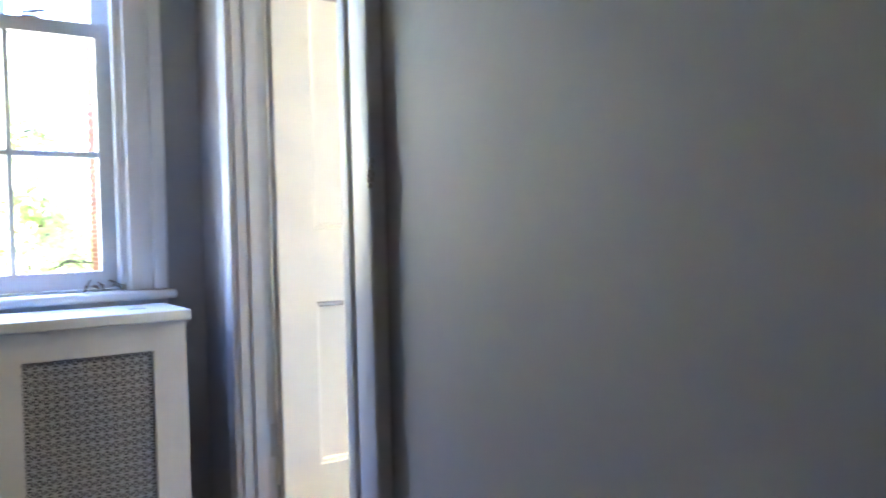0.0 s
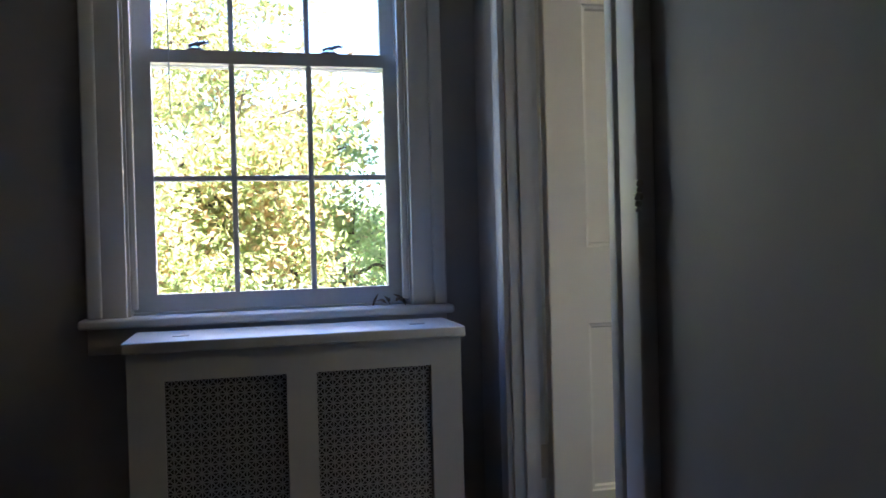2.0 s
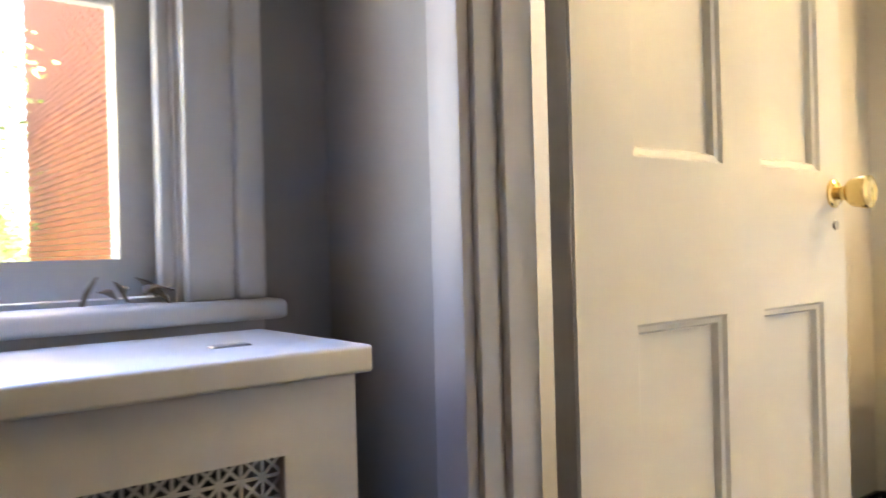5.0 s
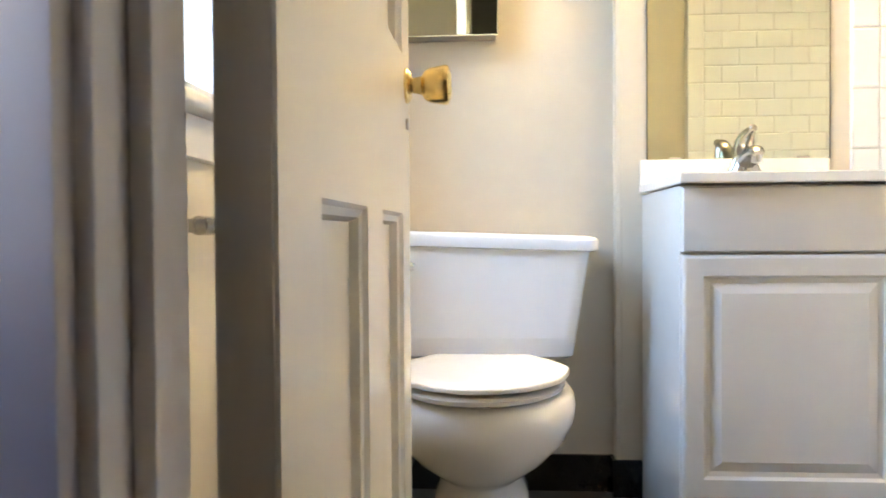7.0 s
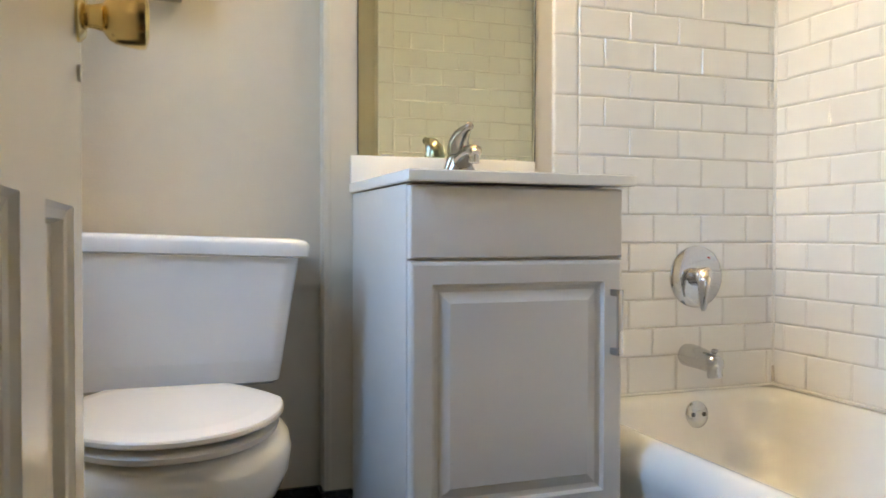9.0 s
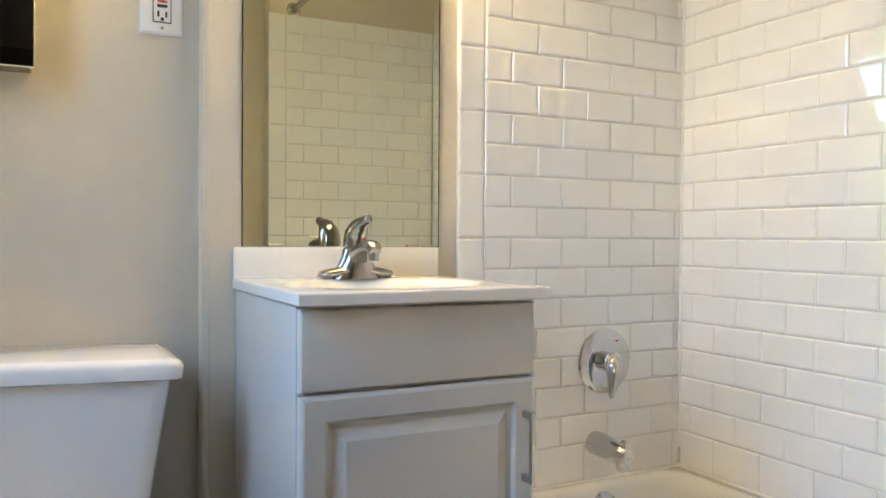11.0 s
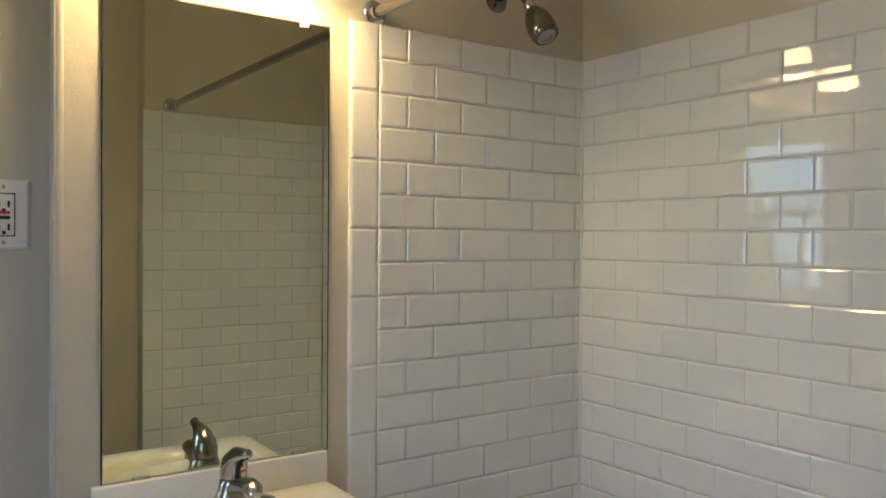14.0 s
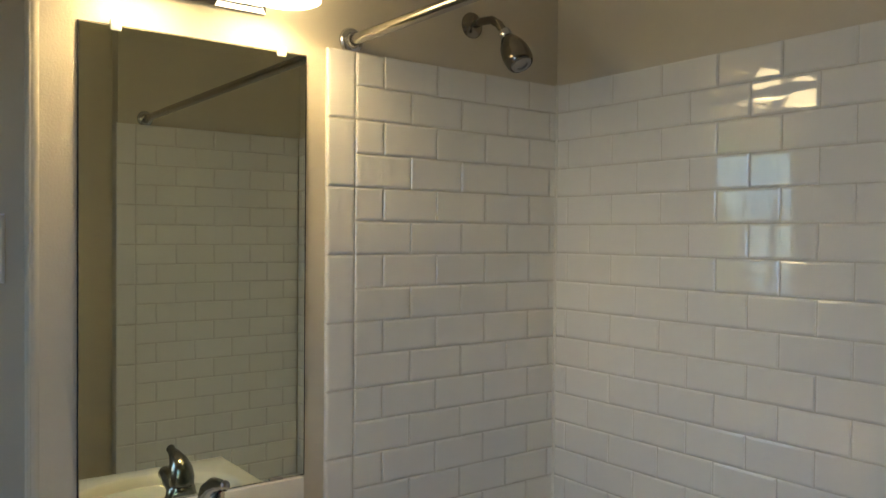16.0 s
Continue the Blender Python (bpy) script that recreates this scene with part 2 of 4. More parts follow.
def part(name, bm, mat, parent=None, label="", smooth=35):
    """Links bm, whose corners are in world metres, as one mesh under parent."""
    ob = new(name, mesh_of(name, bm, mat, smooth))
    if parent:
        bpy.context.view_layer.update()
        ob.parent = parent
        ob.matrix_parent_inverse = parent.matrix_world.inverted()
    if label:
        ob["label"] = label
    return ob


def single(name, bm, mat, label, category, kind="", group="", smooth=35):
    return tagged(part(name, bm, mat, None, "", smooth), label, category, group, kind)


# ---- structure ----
ROOM_X, BATH_X = -1.786, -1.70       # the two faces of the partition
NORTH, CEIL, BF = 2.22, 2.62, 0.095
EAST, TOILET_X = 0.015, 0.065        # vanity wall, set-back toilet wall
TUB_N, RIM = 0.735, 0.40             # edge of the tiled alcove, tub rim
TILE_H, ROWS = 0.0794, 20
TILE_W, TILE_TOP = 2 * TILE_H, RIM + ROWS * TILE_H
WX0, WX1, WZ0, WZ1 = -2.87, -2.01, 0.885, 2.42   # room window opening
BX0, BX1, BZ0, BZ1 = -1.12, -0.42, 1.06, 2.22    # bathroom window opening
DY0, DY1, DZ = 1.16, 1.862, 2.13                 # doorway


def structure(name, bm, mat, label, category, smooth=0):
    return single(name, bm, mat, label, category, "structure", smooth=smooth)


floor = structure("floor", blocks((-6.0, ROOM_X + 0.03, -3.6, NORTH, -0.2, 0)), M_WOOD, "brown oak board floor of the room", "floor")
bath_floor = structure("floor_bathroom", blocks((ROOM_X + 0.03, 0.2, -0.2, NORTH, -0.2, BF)), M_FLOOR, "dark tiled bathroom floor", "floor")
structure("ceiling", blocks((-6.0, ROOM_X, -3.6, NORTH, CEIL, CEIL + 0.15)), M_CEIL, "white plaster ceiling of the room", "ceiling")
structure("ceiling_bathroom", blocks((BATH_X, 0.2, -0.2, NORTH, CEIL, CEIL + 0.15)), M_CEIL, "white plaster bathroom ceiling", "ceiling")


def holed_wall(x0, x1, y0, y1, hx0, hx1, hz0, hz1):
    return ((x0, hx0, y0, y1, 0, CEIL), (hx1, x1, y0, y1, 0, CEIL), (hx0, hx1, y0, y1, 0, hz0), (hx0, hx1, y0, y1, hz1, CEIL))


wall_n = structure("wall_north", blocks(*holed_wall(-6.15, ROOM_X, NORTH, NORTH + 0.28, WX0, WX1, WZ0 - 0.03, WZ1)), M_ROOM,
                   "grey painted plaster wall with the window", "wall")
wall_bn = structure("wall_north_bathroom", blocks(*holed_wall(ROOM_X, 0.2, NORTH, NORTH + 0.28, BX0, BX1, BZ0 - 0.03, BZ1)), M_BATH,
                    "cream painted bathroom wall with a window", "wall")
wall_p = structure("wall_partition", blocks((ROOM_X, ROOM_X + 0.034, -3.75, DY0, 0, CEIL), (ROOM_X, ROOM_X + 0.034, DY1, NORTH, 0, CEIL),
                                            (ROOM_X, ROOM_X + 0.034, DY0, DY1, DZ, CEIL)), M_ROOM, "grey painted wall beside the bathroom door", "wall")
structure("wall_partition_inner", blocks((ROOM_X + 0.034, BATH_X, -0.2, DY0, 0, CEIL), (ROOM_X + 0.034, BATH_X, DY1, NORTH, 0, CEIL),
                                         (ROOM_X + 0.034, BATH_X, DY0, DY1, DZ, CEIL)), M_BATH, "cream painted bathroom side of the door wall", "wall")
structure("wall_west", blocks((-6.15, -6.0, -3.6, NORTH, 0, CEIL)), M_ROOM, "grey painted plaster wall", "wall")
structure("wall_south", blocks((-6.15, ROOM_X, -3.75, -3.6, 0, CEIL)), M_ROOM, "grey painted plaster wall", "wall")
wall_e = structure("wall_east", blocks((EAST, 0.2, -0.2, 1.345, 0, CEIL)), M_BATH, "cream painted wall behind vanity and tub", "wall")
wall_t = structure("wall_east_toilet", blocks((TOILET_X, 0.2, 1.345, NORTH, 0, CEIL)), M_BATH, "cream painted wall behind the toilet", "wall")
wall_s = structure("wall_south_bathroom", blocks((BATH_X, EAST, -0.2, -0.015, 0, CEIL)), M_BATH, "cream painted wall above the long tub tiles", "wall")
wall_a = structure("wall_alcove_west", blocks((BATH_X, -1.615, -0.015, TUB_N + 0.035, BF, CEIL)), M_BATH, "cream painted end wall of the tub alcove", "wall")
structure("corner_bead", tube(bmesh.new(), ((EAST + 0.0115, 1.3350, BF), (EAST + 0.0115, 1.3350, 1.3), (EAST + 0.0115, 1.3350, CEIL)), 0.0135, 16), M_BATH, "rounded painted plaster corner beside the toilet", "trim", 60)

# ---- door opening: jambs and casing ----
trim = thing("door_casing", (ROOM_X, (DY0 + DY1) / 2, 0), "off-white gloss painted moulded casing and jambs of the bathroom door", "door frame", "structure")
for name, face in (("jamb", 1), ("jamb", -1)):
    y = DY1 if face > 0 else DY0
    sg = -face
    dims = lambda a, b, p: (a, b, min(y, y + sg * p), max(y, y + sg * p), 0, DZ)
    if face > 0:
        # hinge side: flat board, then the rebated stop
        part("jamb", blocks((-1.806, -1.712, 1.847, DY1 + 0.002, 0, DZ), r=0.003), M_TRIM, trim)
        part("door_stop", blocks((-1.775, -1.730, 1.833, 1.8475, 0, DZ), r=0.004), M_TRIM, trim)
    else:
        part("jamb", blocks(dims(-1.797, -1.690, 0.004)), M_TRIM, trim)
        # darker strip laid on the jamb to draw the shade line beside the stop
        part("stop_groove_shade", blocks(dims(-1.762, -1.752, 0.0045)), M_EDGE, trim, "dark strip for the line of shade beside the stop")
        part("door_stop", blocks(dims(-1.752, -1.720, 0.020), r=0.005), M_TRIM, trim)
    # casing: inner flat, groove, wide band
    c = lambda a, b, x0: (x0, ROOM_X + 0.001, min(y - sg * a, y - sg * b), max(y - sg * a, y - sg * b), 0, DZ + 0.10)
    if face > 0:
        # shade put into the colour here; the latch side keeps the plain trim paint
        part("casing_inner", blocks((-1.8225, -1.797, y - 0.005, y + 0.055, 0, DZ + 0.1), r=0.004), M_TRIM_SHADED, trim)
        part("casing_back", blocks((-1.7975, ROOM_X, y + 0.0005, y + 0.054, 0, DZ + 0.1)), M_TRIM, trim)
        part("casing_bead", blocks(c(0.0545, 0.066, -1.798), r=0.004), M_TRIM, trim)
    else:
        part("casing_inner", blocks(c(-0.012, 0.022, -1.8225), r=0.004), M_TRIM, trim)
        part("casing_groove", blocks(c(0.020, 0.034, -1.806), r=0.002), M_TRIM, trim)
        part("casing_band", blocks(c(0.032, 0.110, -1.8200), r=0.007, seg=3), M_TRIM, trim)
part("threshold", block(ROOM_X + 0.031, -1.690, DY0 + 0.010, DY1 - 0.010, 0, BF + 0.005, 0.004), M_TRIM, trim, "painted raised threshold")
part("head_jamb", blocks((-1.802, -1.690, DY0, DY1, DZ - 0.012, DZ + 0.01)), M_TRIM, trim)
part("head_casing", blocks((-1.822, ROOM_X, DY0 - 0.03, DY1 + 0.03, DZ - 0.01, DZ + 0.10), r=0.004), M_TRIM, trim)
bm = bmesh.new()
for k in range(5):
    a = Vector((-1.8205 + 0.001 * k, 1.0515 + 0.001 * (k % 2), 1.135 + 0.012 * k))
    bmesh.ops.create_icosphere(bm, subdivisions=1, radius=0.006 + 0.002 * (k % 3), matrix=Matrix.Translation(a))
part("paint_chip", bm, M_EDGE, trim, "chipped paint showing dark wood")

# ---- the open door ----
door = thing("door_1", (-1.70, 1.84, 0.012), "cream gloss painted panelled wooden door standing open", "door", "structure")
LX0, LX1, LY0, LY1, LZ0, LZ1 = -1.709, -1.042, 1.789, 1.827, BF + 0.012, 2.10
PANELS_X, PANELS_Z = ((-1.598, -1.400), (-1.300, -1.120)), ((0.375, 0.846), (1.057, 1.735))


def door_part(name, x0, x1, z0, z1):
    part(name, block(x0, x1, LY0, LY1, z0, z1), M_DOOR, door)


door_part("stile", LX0, PANELS_X[0][0], LZ0, LZ1)
door_part("stile", PANELS_X[1][1], LX1, LZ0, LZ1)
for z0, z1 in ((LZ0, 0.375), (0.846, 1.057), (1.735, LZ1)):
    door_part("rail", PANELS_X[0][0], PANELS_X[1][1], z0, z1)
for z0, z1 in PANELS_Z:
    door_part("mullion", PANELS_X[0][1], PANELS_X[1][0], z0, z1)
    for x0, x1 in PANELS_X:
        bm = bmesh.new()
        ring = lambda i, y: [(x0 + i, y, z0 + i), (x1 - i, y, z0 + i), (x1 - i, y, z1 - i), (x0 + i, y, z1 - i)]
        f, b = LY0, LY1
        loft(bm, [ring(0.019, f + 0.0165), ring(0.015, f + 0.016), ring(0.011, f + 0.007), ring(0.004, f + 0.005), ring(0, f + 0.0005), ring(0, b - 0.0005), ring(0.004, b - 0.005), ring(0.011, b - 0.007), ring(0.015, b - 0.016), ring(0.019, b - 0.0165)])
        part("panel", bm, M_DOOR, door, "", 15)
part("hinge_edge", block(LX0 - 0.0025, LX0 + 0.001, LY0 + 0.003, LY1 - 0.002, LZ0, LZ1), M_EDGE, door, "dull worn hinge edge")
for z in (0.408, 1.80):
    h = part("hinge", blocks((-1.7295, -1.690, 1.8425, 1.8525, z, z + 0.095), r=0.001), M_EDGE, door, "worn paint-covered butt hinge")
    part("pin", turned(bmesh.new(), ((0.006, -0.004), (0.006, 0.1), (0.003, 0.105)), (-1.700, 1.843, z), (0, 0, 1), 12), M_STEEL, h)
KX, KZ = -1.077, 1.022
knob = part("knob", turned(bmesh.new(), ((0.010, 0.0), (0.011, 0.014), (0.013, 0.022), (0.020, 0.027), (0.0235, 0.033), (0.0275, 0.054), (0.0265, 0.059), (0.018, 0.062), (0.012, 0.060)),
            (KX, LY0, KZ), (0, -1, 0), 28), M_BRASS, door, "polished brass door knob", 30)
part("rose", turned(bmesh.new(), ((0.024, 0.0), (0.024, 0.003), (0.020, 0.007), (0.012, 0.009)), (KX, LY0, KZ), (0, -1, 0)), M_BRASS, knob)
part("keyhole", turned(bmesh.new(), ((0.008, 0.0), (0.008, 0.003), (0.003, 0.003)), (KX + 0.003, LY0, KZ - 0.052), (0, -1, 0), 14), M_STEEL, door, "dark steel keyhole")
part("back_knob", turned(bmesh.new(), ((0.03, 0.0), (0.03, 0.005), (0.011, 0.012), (0.013, 0.03), (0.026, 0.04), (0.0275, 0.066), (0.018, 0.075)), (KX, LY1, KZ), (0, 1, 0)), M_BRASS, door)


# ---- windows ----
def double_hung(name, x0, x1, z0, z1, cols, meet, glass_x, label, yin, wide):
    """A double-hung window: lining, casing, stool, apron, two sashes with glazing bars."""
    w = thing(name, ((x0 + x1) / 2, NORTH, z0), label, "window", "structure")
    g0, g1 = glass_x
    for a, b in ((x0, x0 + 0.012), (x1 - 0.012, x1)):
        part("lining", block(a, b, NORTH - 0.002, NORTH + 0.27, z0, z1, 0.001, 1), M_TRIM, w)
    part("lining", block(x0, x1, NORTH - 0.002, NORTH + 0.27, z1 - 0.012, z1), M_TRIM, w)
    for s, a in ((-1, x0), (1, x1)):
        lo = lambda p, q: (min(a + s * p, a + s * q), max(a + s * p, a + s * q))
        part("stop_bead", block(*lo(-0.030, -0.011), NORTH + 0.004, NORTH + 0.028, z0 + 0.02, z1 - 0.01, 0.004), M_TRIM, w)
        part("parting_bead", block(*lo(-0.024, -0.011), NORTH + 0.092, NORTH + 0.104, z0 + 0.02, z1 - 0.01, 0.002), M_TRIM, w)
        part("casing", block(*lo(-0.004, wide * 0.62), NORTH - 0.022, NORTH + 0.001, z0, z1 + 0.005, 0.004), M_TRIM, w)
        part("casing_band", block(*lo(wide * 0.60, wide), NORTH - 0.034, NORTH + 0.001, z0, z1 + 0.1, 0.007, 3), M_TRIM, w)
    part("head_casing", block(x0 - wide * 0.6, x1 + wide * 0.6, NORTH - 0.022, NORTH + 0.001, z1, z1 + 0.1, 0.004), M_TRIM, w)
    part("window_sill", block(x0 - wide - 0.02, x1 + wide + 0.018, NORTH - 0.062, NORTH + 0.046, z0 - 0.028, z0, 0.010, 3), M_TRIM, w, "white painted window stool")
    part("outer_sill", block(x0 - 0.04, x1 + 0.04, NORTH + 0.20, NORTH + 0.34, z0 - 0.06, z0 - 0.002, 0.004), M_SASH, w)
    part("apron", block(x0 - wide, x1 + wide, NORTH - 0.024, NORTH + 0.001, z0 - 0.105, z0 - 0.028, 0.004), M_TRIM, w)
    part("sub_sill", block(x0 + 0.012, x1 - 0.012, NORTH + 0.046, NORTH + 0.27, z0 - 0.03, z0 + 0.006), M_SASH, w)

    def sash(y, s0, s1, b0, b1, rows):
        top = s1 - b1
        bot = s0 + b0
        t = 0.036
        fr = part("sash", blocks((x0 + 0.013, g0, y, y + t, s0, s1), (g1, x1 - 0.013, y, y + t, s0, s1), (g0, g1, y, y + t, s0, bot), (g0, g1, y, y + t, top, s1)), M_SASH, w)
        for k in range(1, cols):
            xm = g0 + (g1 - g0) * k / cols
            part("glazing_bar", block(xm - 0.0085, xm + 0.0085, y + 0.004, y + t - 0.002, bot, top, 0.003, 1), M_SASH, fr)
        for k in range(1, rows):
            zm = bot + (top - bot) * k / rows
            part("glazing_bar", block(g0, g1, y + 0.006, y + t - 0.004, zm - 0.0085, zm + 0.0085, 0.003, 1), M_SASH, fr)
        for a in range(cols):
            for b in range(rows):
                px, pz = (g1 - g0) / cols, (top - bot) / rows
                pane = part("pane", block(g0 + a * px - 0.003, g0 + (a + 1) * px + 0.003 - 0.0061, y + 0.018, y + 0.021, bot + b * pz - 0.003, bot + (b + 1) * pz - 0.0031), M_GLASS, fr, "", 0)
                pane.visible_shadow = False
        return fr
    low = sash(yin, z0 + 0.008, meet + 0.040, meet_low, 0.040, 2)
    sash(yin + 0.05, meet, z1 - 0.014, 0.036, 0.05, 2)
    return w, low


meet_low = 0.052
win, low_sash = double_hung("window_1", WX0, WX1, WZ0, WZ1, 3, 1.650, (-2.790, -2.080), "white painted six-over-six double-hung sash window with autumn trees outside", NORTH + 0.05, 0.105)
for x in (-2.66, -2.25):
    lk = part("sash_lock", turned(bmesh.new(), ((0.030, 0.0), (0.030, 0.004), (0.020, 0.010), (0.012, 0.016), (0.004, 0.018)), (x, NORTH + 0.070, 1.690), (0, 0, 1), 20), M_STEEL, win, "dark metal sash lock")
    part("lever", tube(bmesh.new(), ((x - 0.02, NORTH + 0.062, 1.704), (x + 0.005, NORTH + 0.066, 1.711), (x + 0.032, NORTH + 0.056, 1.716), (x + 0.04, NORTH + 0.05, 1.712)), (0.006, 0.007, 0.005, 0.006), 10), M_STEEL, lk)
part("pull_cord", tube(bmesh.new(), ((-2.735, NORTH + 0.04, 2.40), (-2.736, NORTH + 0.04, 1.9), (-2.735, NORTH + 0.04, 1.50)), 0.0022, 8), M_CORD, win, "thin pale hanging cord")
bwin, b_sash = double_hung("window_2", BX0, BX1, BZ0, BZ1, 3, 1.62, (-1.045, -0.495), "white painted double-hung bathroom window", NORTH + 0.05, 0.08)

# litter of dry leaves and a broken catch in the corner of the stool
bm = bmesh.new()
random.seed(4)
for k in range(9):
    c = Vector((-2.085 + random.uniform(-0.05, 0.05), NORTH + 0.012 + random.uniform(-0.02, 0.025), WZ0 + 0.006 + random.uniform(0, 0.018)))
    d = Vector((random.uniform(-1, 1), random.uniform(-1, 1), random.uniform(-0.2, 0.9))).normalized() * random.uniform(0.012, 0.03)
    tube(bm, (c - d, c + Vector((0, 0, 0.006)), c + d), (0.002, random.uniform(0.003, 0.009), 0.0015), 7, (1, 0.5))
single("dried_leaf_litter", bm, shader("dry_leaf", (0.20, 0.15, 0.10), 0.7, second=(0.10, 0.075, 0.05), scale=60), "curled dry leaves lying on the window stool", "leaf litter", "stuff")

# ---- radiator cover ----
RX0, RX1, RY0, RY1, RZ = -2.829, -1.937, 1.910, 2.192, 0.815
rad = thing("radiator_cover", ((RX0 + RX1) / 2, 2.05, 0), "off-white painted wooden radiator cover with two pierced metal grilles", "radiator cover")
part("top", block(-2.838, -1.927, 1.886, 2.160, RZ + 0.001, RZ + 0.031, 0.005, 3), M_RAD, rad)
GX, GZ = ((-2.738, -2.424), (-2.343, -2.024)), (0.14, 0.738)
part("stile", block(RX0, GX[0][0], RY0, RY0 + 0.02, 0, RZ), M_RAD, rad)
part("stile", block(GX[0][1], GX[1][0], RY0, RY0 + 0.02, 0, RZ), M_RAD, rad)
part("stile", block(GX[1][1], RX1, RY0, RY0 + 0.02, 0, RZ), M_RAD, rad)
for x0, x1 in GX:
    part("rail", block(x0, x1, RY0, RY0 + 0.02, GZ[1], RZ), M_RAD, rad)
    part("rail", block(x0, x1, RY0, RY0 + 0.02, 0, GZ[0]), M_RAD, rad)
for x0, x1 in ((RX0, RX0 + 0.02), (RX1 - 0.02, RX1)):
    part("side", block(x0, x1, RY0 + 0.02, RY1, 0, RZ, 0.002, 1), M_RAD, rad)
# blackened back: the cover's inner shade, painted to show through the grille holes
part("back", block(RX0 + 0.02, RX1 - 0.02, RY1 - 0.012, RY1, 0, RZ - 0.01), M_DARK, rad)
for x in (-2.70, -2.045):
    part("hook_plate", block(x - 0.022, x + 0.022, 1.985, 2.005, RZ + 0.030, RZ + 0.033, 0.001, 1), M_STEEL, rad, "small dark metal plate")


def clipped(p, d, x0, x1, z0, z1):
    lo, hi = -9.0, 9.0
    for o, v, a, b in ((p[0], d[0], x0, x1), (p[1], d[1], z0, z1)):
        if abs(v) < 1e-9:
            if not a <= o <= b:
                return None
            continue
        s, t = sorted(((a - o) / v, (b - o) / v))
        lo, hi = max(lo, s), min(hi, t)
    return (lo, hi) if hi - lo > 0.004 else None


def star_grille(x0, x1, z0, z1, y, pitch=0.0232, width=0.0036):
    bm = bmesh.new()
    cx, cz = (x0 + x1) / 2, (z0 + z1) / 2
    for dx, dz, step, depth in ((1, 0, pitch, 0.0), (0, 1, pitch, 0.0003), (0.7071, 0.7071, pitch * 0.7071, 0.0006), (0.7071, -0.7071, pitch * 0.7071, 0.0009)):
        for k in range(-60, 61):
            p = (cx - dz * k * step, cz + dx * k * step)
            span = clipped(p, (dx, dz), x0, x1, z0, z1)
            if not span:
                continue
            q = []
            for s in span:
                for o in (-width / 2, width / 2):
                    for yy in (y + depth, y + depth + 0.0015):
                        q.append(bm.verts.new((p[0] + dx * s - dz * o, yy, p[1] + dz * s + dx * o)))
            for f in ((0, 1, 3, 2), (4, 6, 7, 5), (0, 4, 5, 1), (2, 3, 7, 6), (0, 2, 6, 4), (1, 5, 7, 3)):
                bm.faces.new([q[i] for i in f])
    for ix in range(-20, 21):
        for iz in range(-30, 31):
            px, pz = cx + ix * pitch, cz + iz * pitch
            if (ix + iz) % 2 == 0 and x0 + 0.004 < px < x1 - 0.004 and z0 + 0.004 < pz < z1 - 0.004:
                ring = [bm.verts.new((px + 0.0054 * math.cos(a), y - 0.0004, pz + 0.0054 * math.sin(a))) for a in (i * math.tau / 8 for i in range(8))]
                bm.faces.new(ring)
    return bm


for x0, x1 in GX:
    part("grille", star_grille(x0, x1, *GZ, RY0 + 0.011), M_GRILLE, rad, "painted sheet metal grille pierced with stars", 0)

# ---- toilet ----
TY, TANK_Y = 1.705, 1.700
toilet = thing("toilet", (-0.35, TY, 0), "white porcelain two-piece toilet with its lid closed", "toilet")


def egg(cx, front, back, half, z, taper=0.0, n=48):
    pts = []
    for k in range(n):
        a = k * math.tau / n
        c, s = math.cos(a), math.sin(a)
        ln = front if c > 0 else back
        e = 1.0 if c > 0 else 0.62
        wide = half * (1 - taper * max(-c, 0) ** 0.8)
        pts.append((cx - ln * math.copysign(abs(c) ** e, c), TY + wide * math.copysign(abs(s) ** (0.92 if c > 0 else 0.75), s), z))
    return pts


def rounded(x0, x1, y0, y1, z, r, n=6):
    pts = []
    for cx, cy, a0 in ((x1 - r, y1 - r, 0), (x0 + r, y1 - r, 90), (x0 + r, y0 + r, 180), (x1 - r, y0 + r, 270)):
        for k in range(n + 1):
            a = radians(a0 + 90 * k / n)
            pts.append((cx + r * math.cos(a), cy + r * math.sin(a), z))
    return pts


bm = bmesh.new()
loft(bm, [egg(cx, f, b, h, z) for cx, f, b, h, z in (
    (-0.36, 0.225, 0.22, 0.128, BF), (-0.36, 0.225, 0.22, 0.128, BF + 0.02), (-0.37, 0.20, 0.22, 0.114, 0.17), (-0.37, 0.19, 0.23, 0.104, 0.24), (-0.38, 0.175, 0.24, 0.089, 0.288), (-0.385, 0.178, 0.24, 0.090, 0.296),
    (-0.40, 0.205, 0.24, 0.112, 0.315), (-0.42, 0.235, 0.24, 0.150, 0.348), (-0.43, 0.254, 0.23, 0.188, 0.390), (-0.43, 0.264, 0.23, 0.203, 0.424), (-0.43, 0.266, 0.23, 0.206, 0.455), (-0.43, 0.260, 0.225, 0.200, 0.477), (-0.43, 0.245, 0.215, 0.186, 0.488))])
part("bowl", bm, M_PORC, toilet, "", 60)
part("deck", loft(bmesh.new(), [rounded(-0.30, 0.05, TY - 0.13, TY + 0.13, z, 0.03) for z in (0.36, 0.485)] + [rounded(-0.295, 0.045, TY - 0.125, TY + 0.125, 0.492, 0.03)]), M_PORC, toilet)
bm = bmesh.new()
loft(bm, [egg(-0.435, 0.255, 0.20, 0.170, 0.492), egg(-0.435, 0.270, 0.205, 0.182, 0.497), egg(-0.435, 0.272, 0.205, 0.184, 0.506), egg(-0.435, 0.264, 0.20, 0.177, 0.511)])
part("seat", bm, M_SEAT, toilet, "", 50)


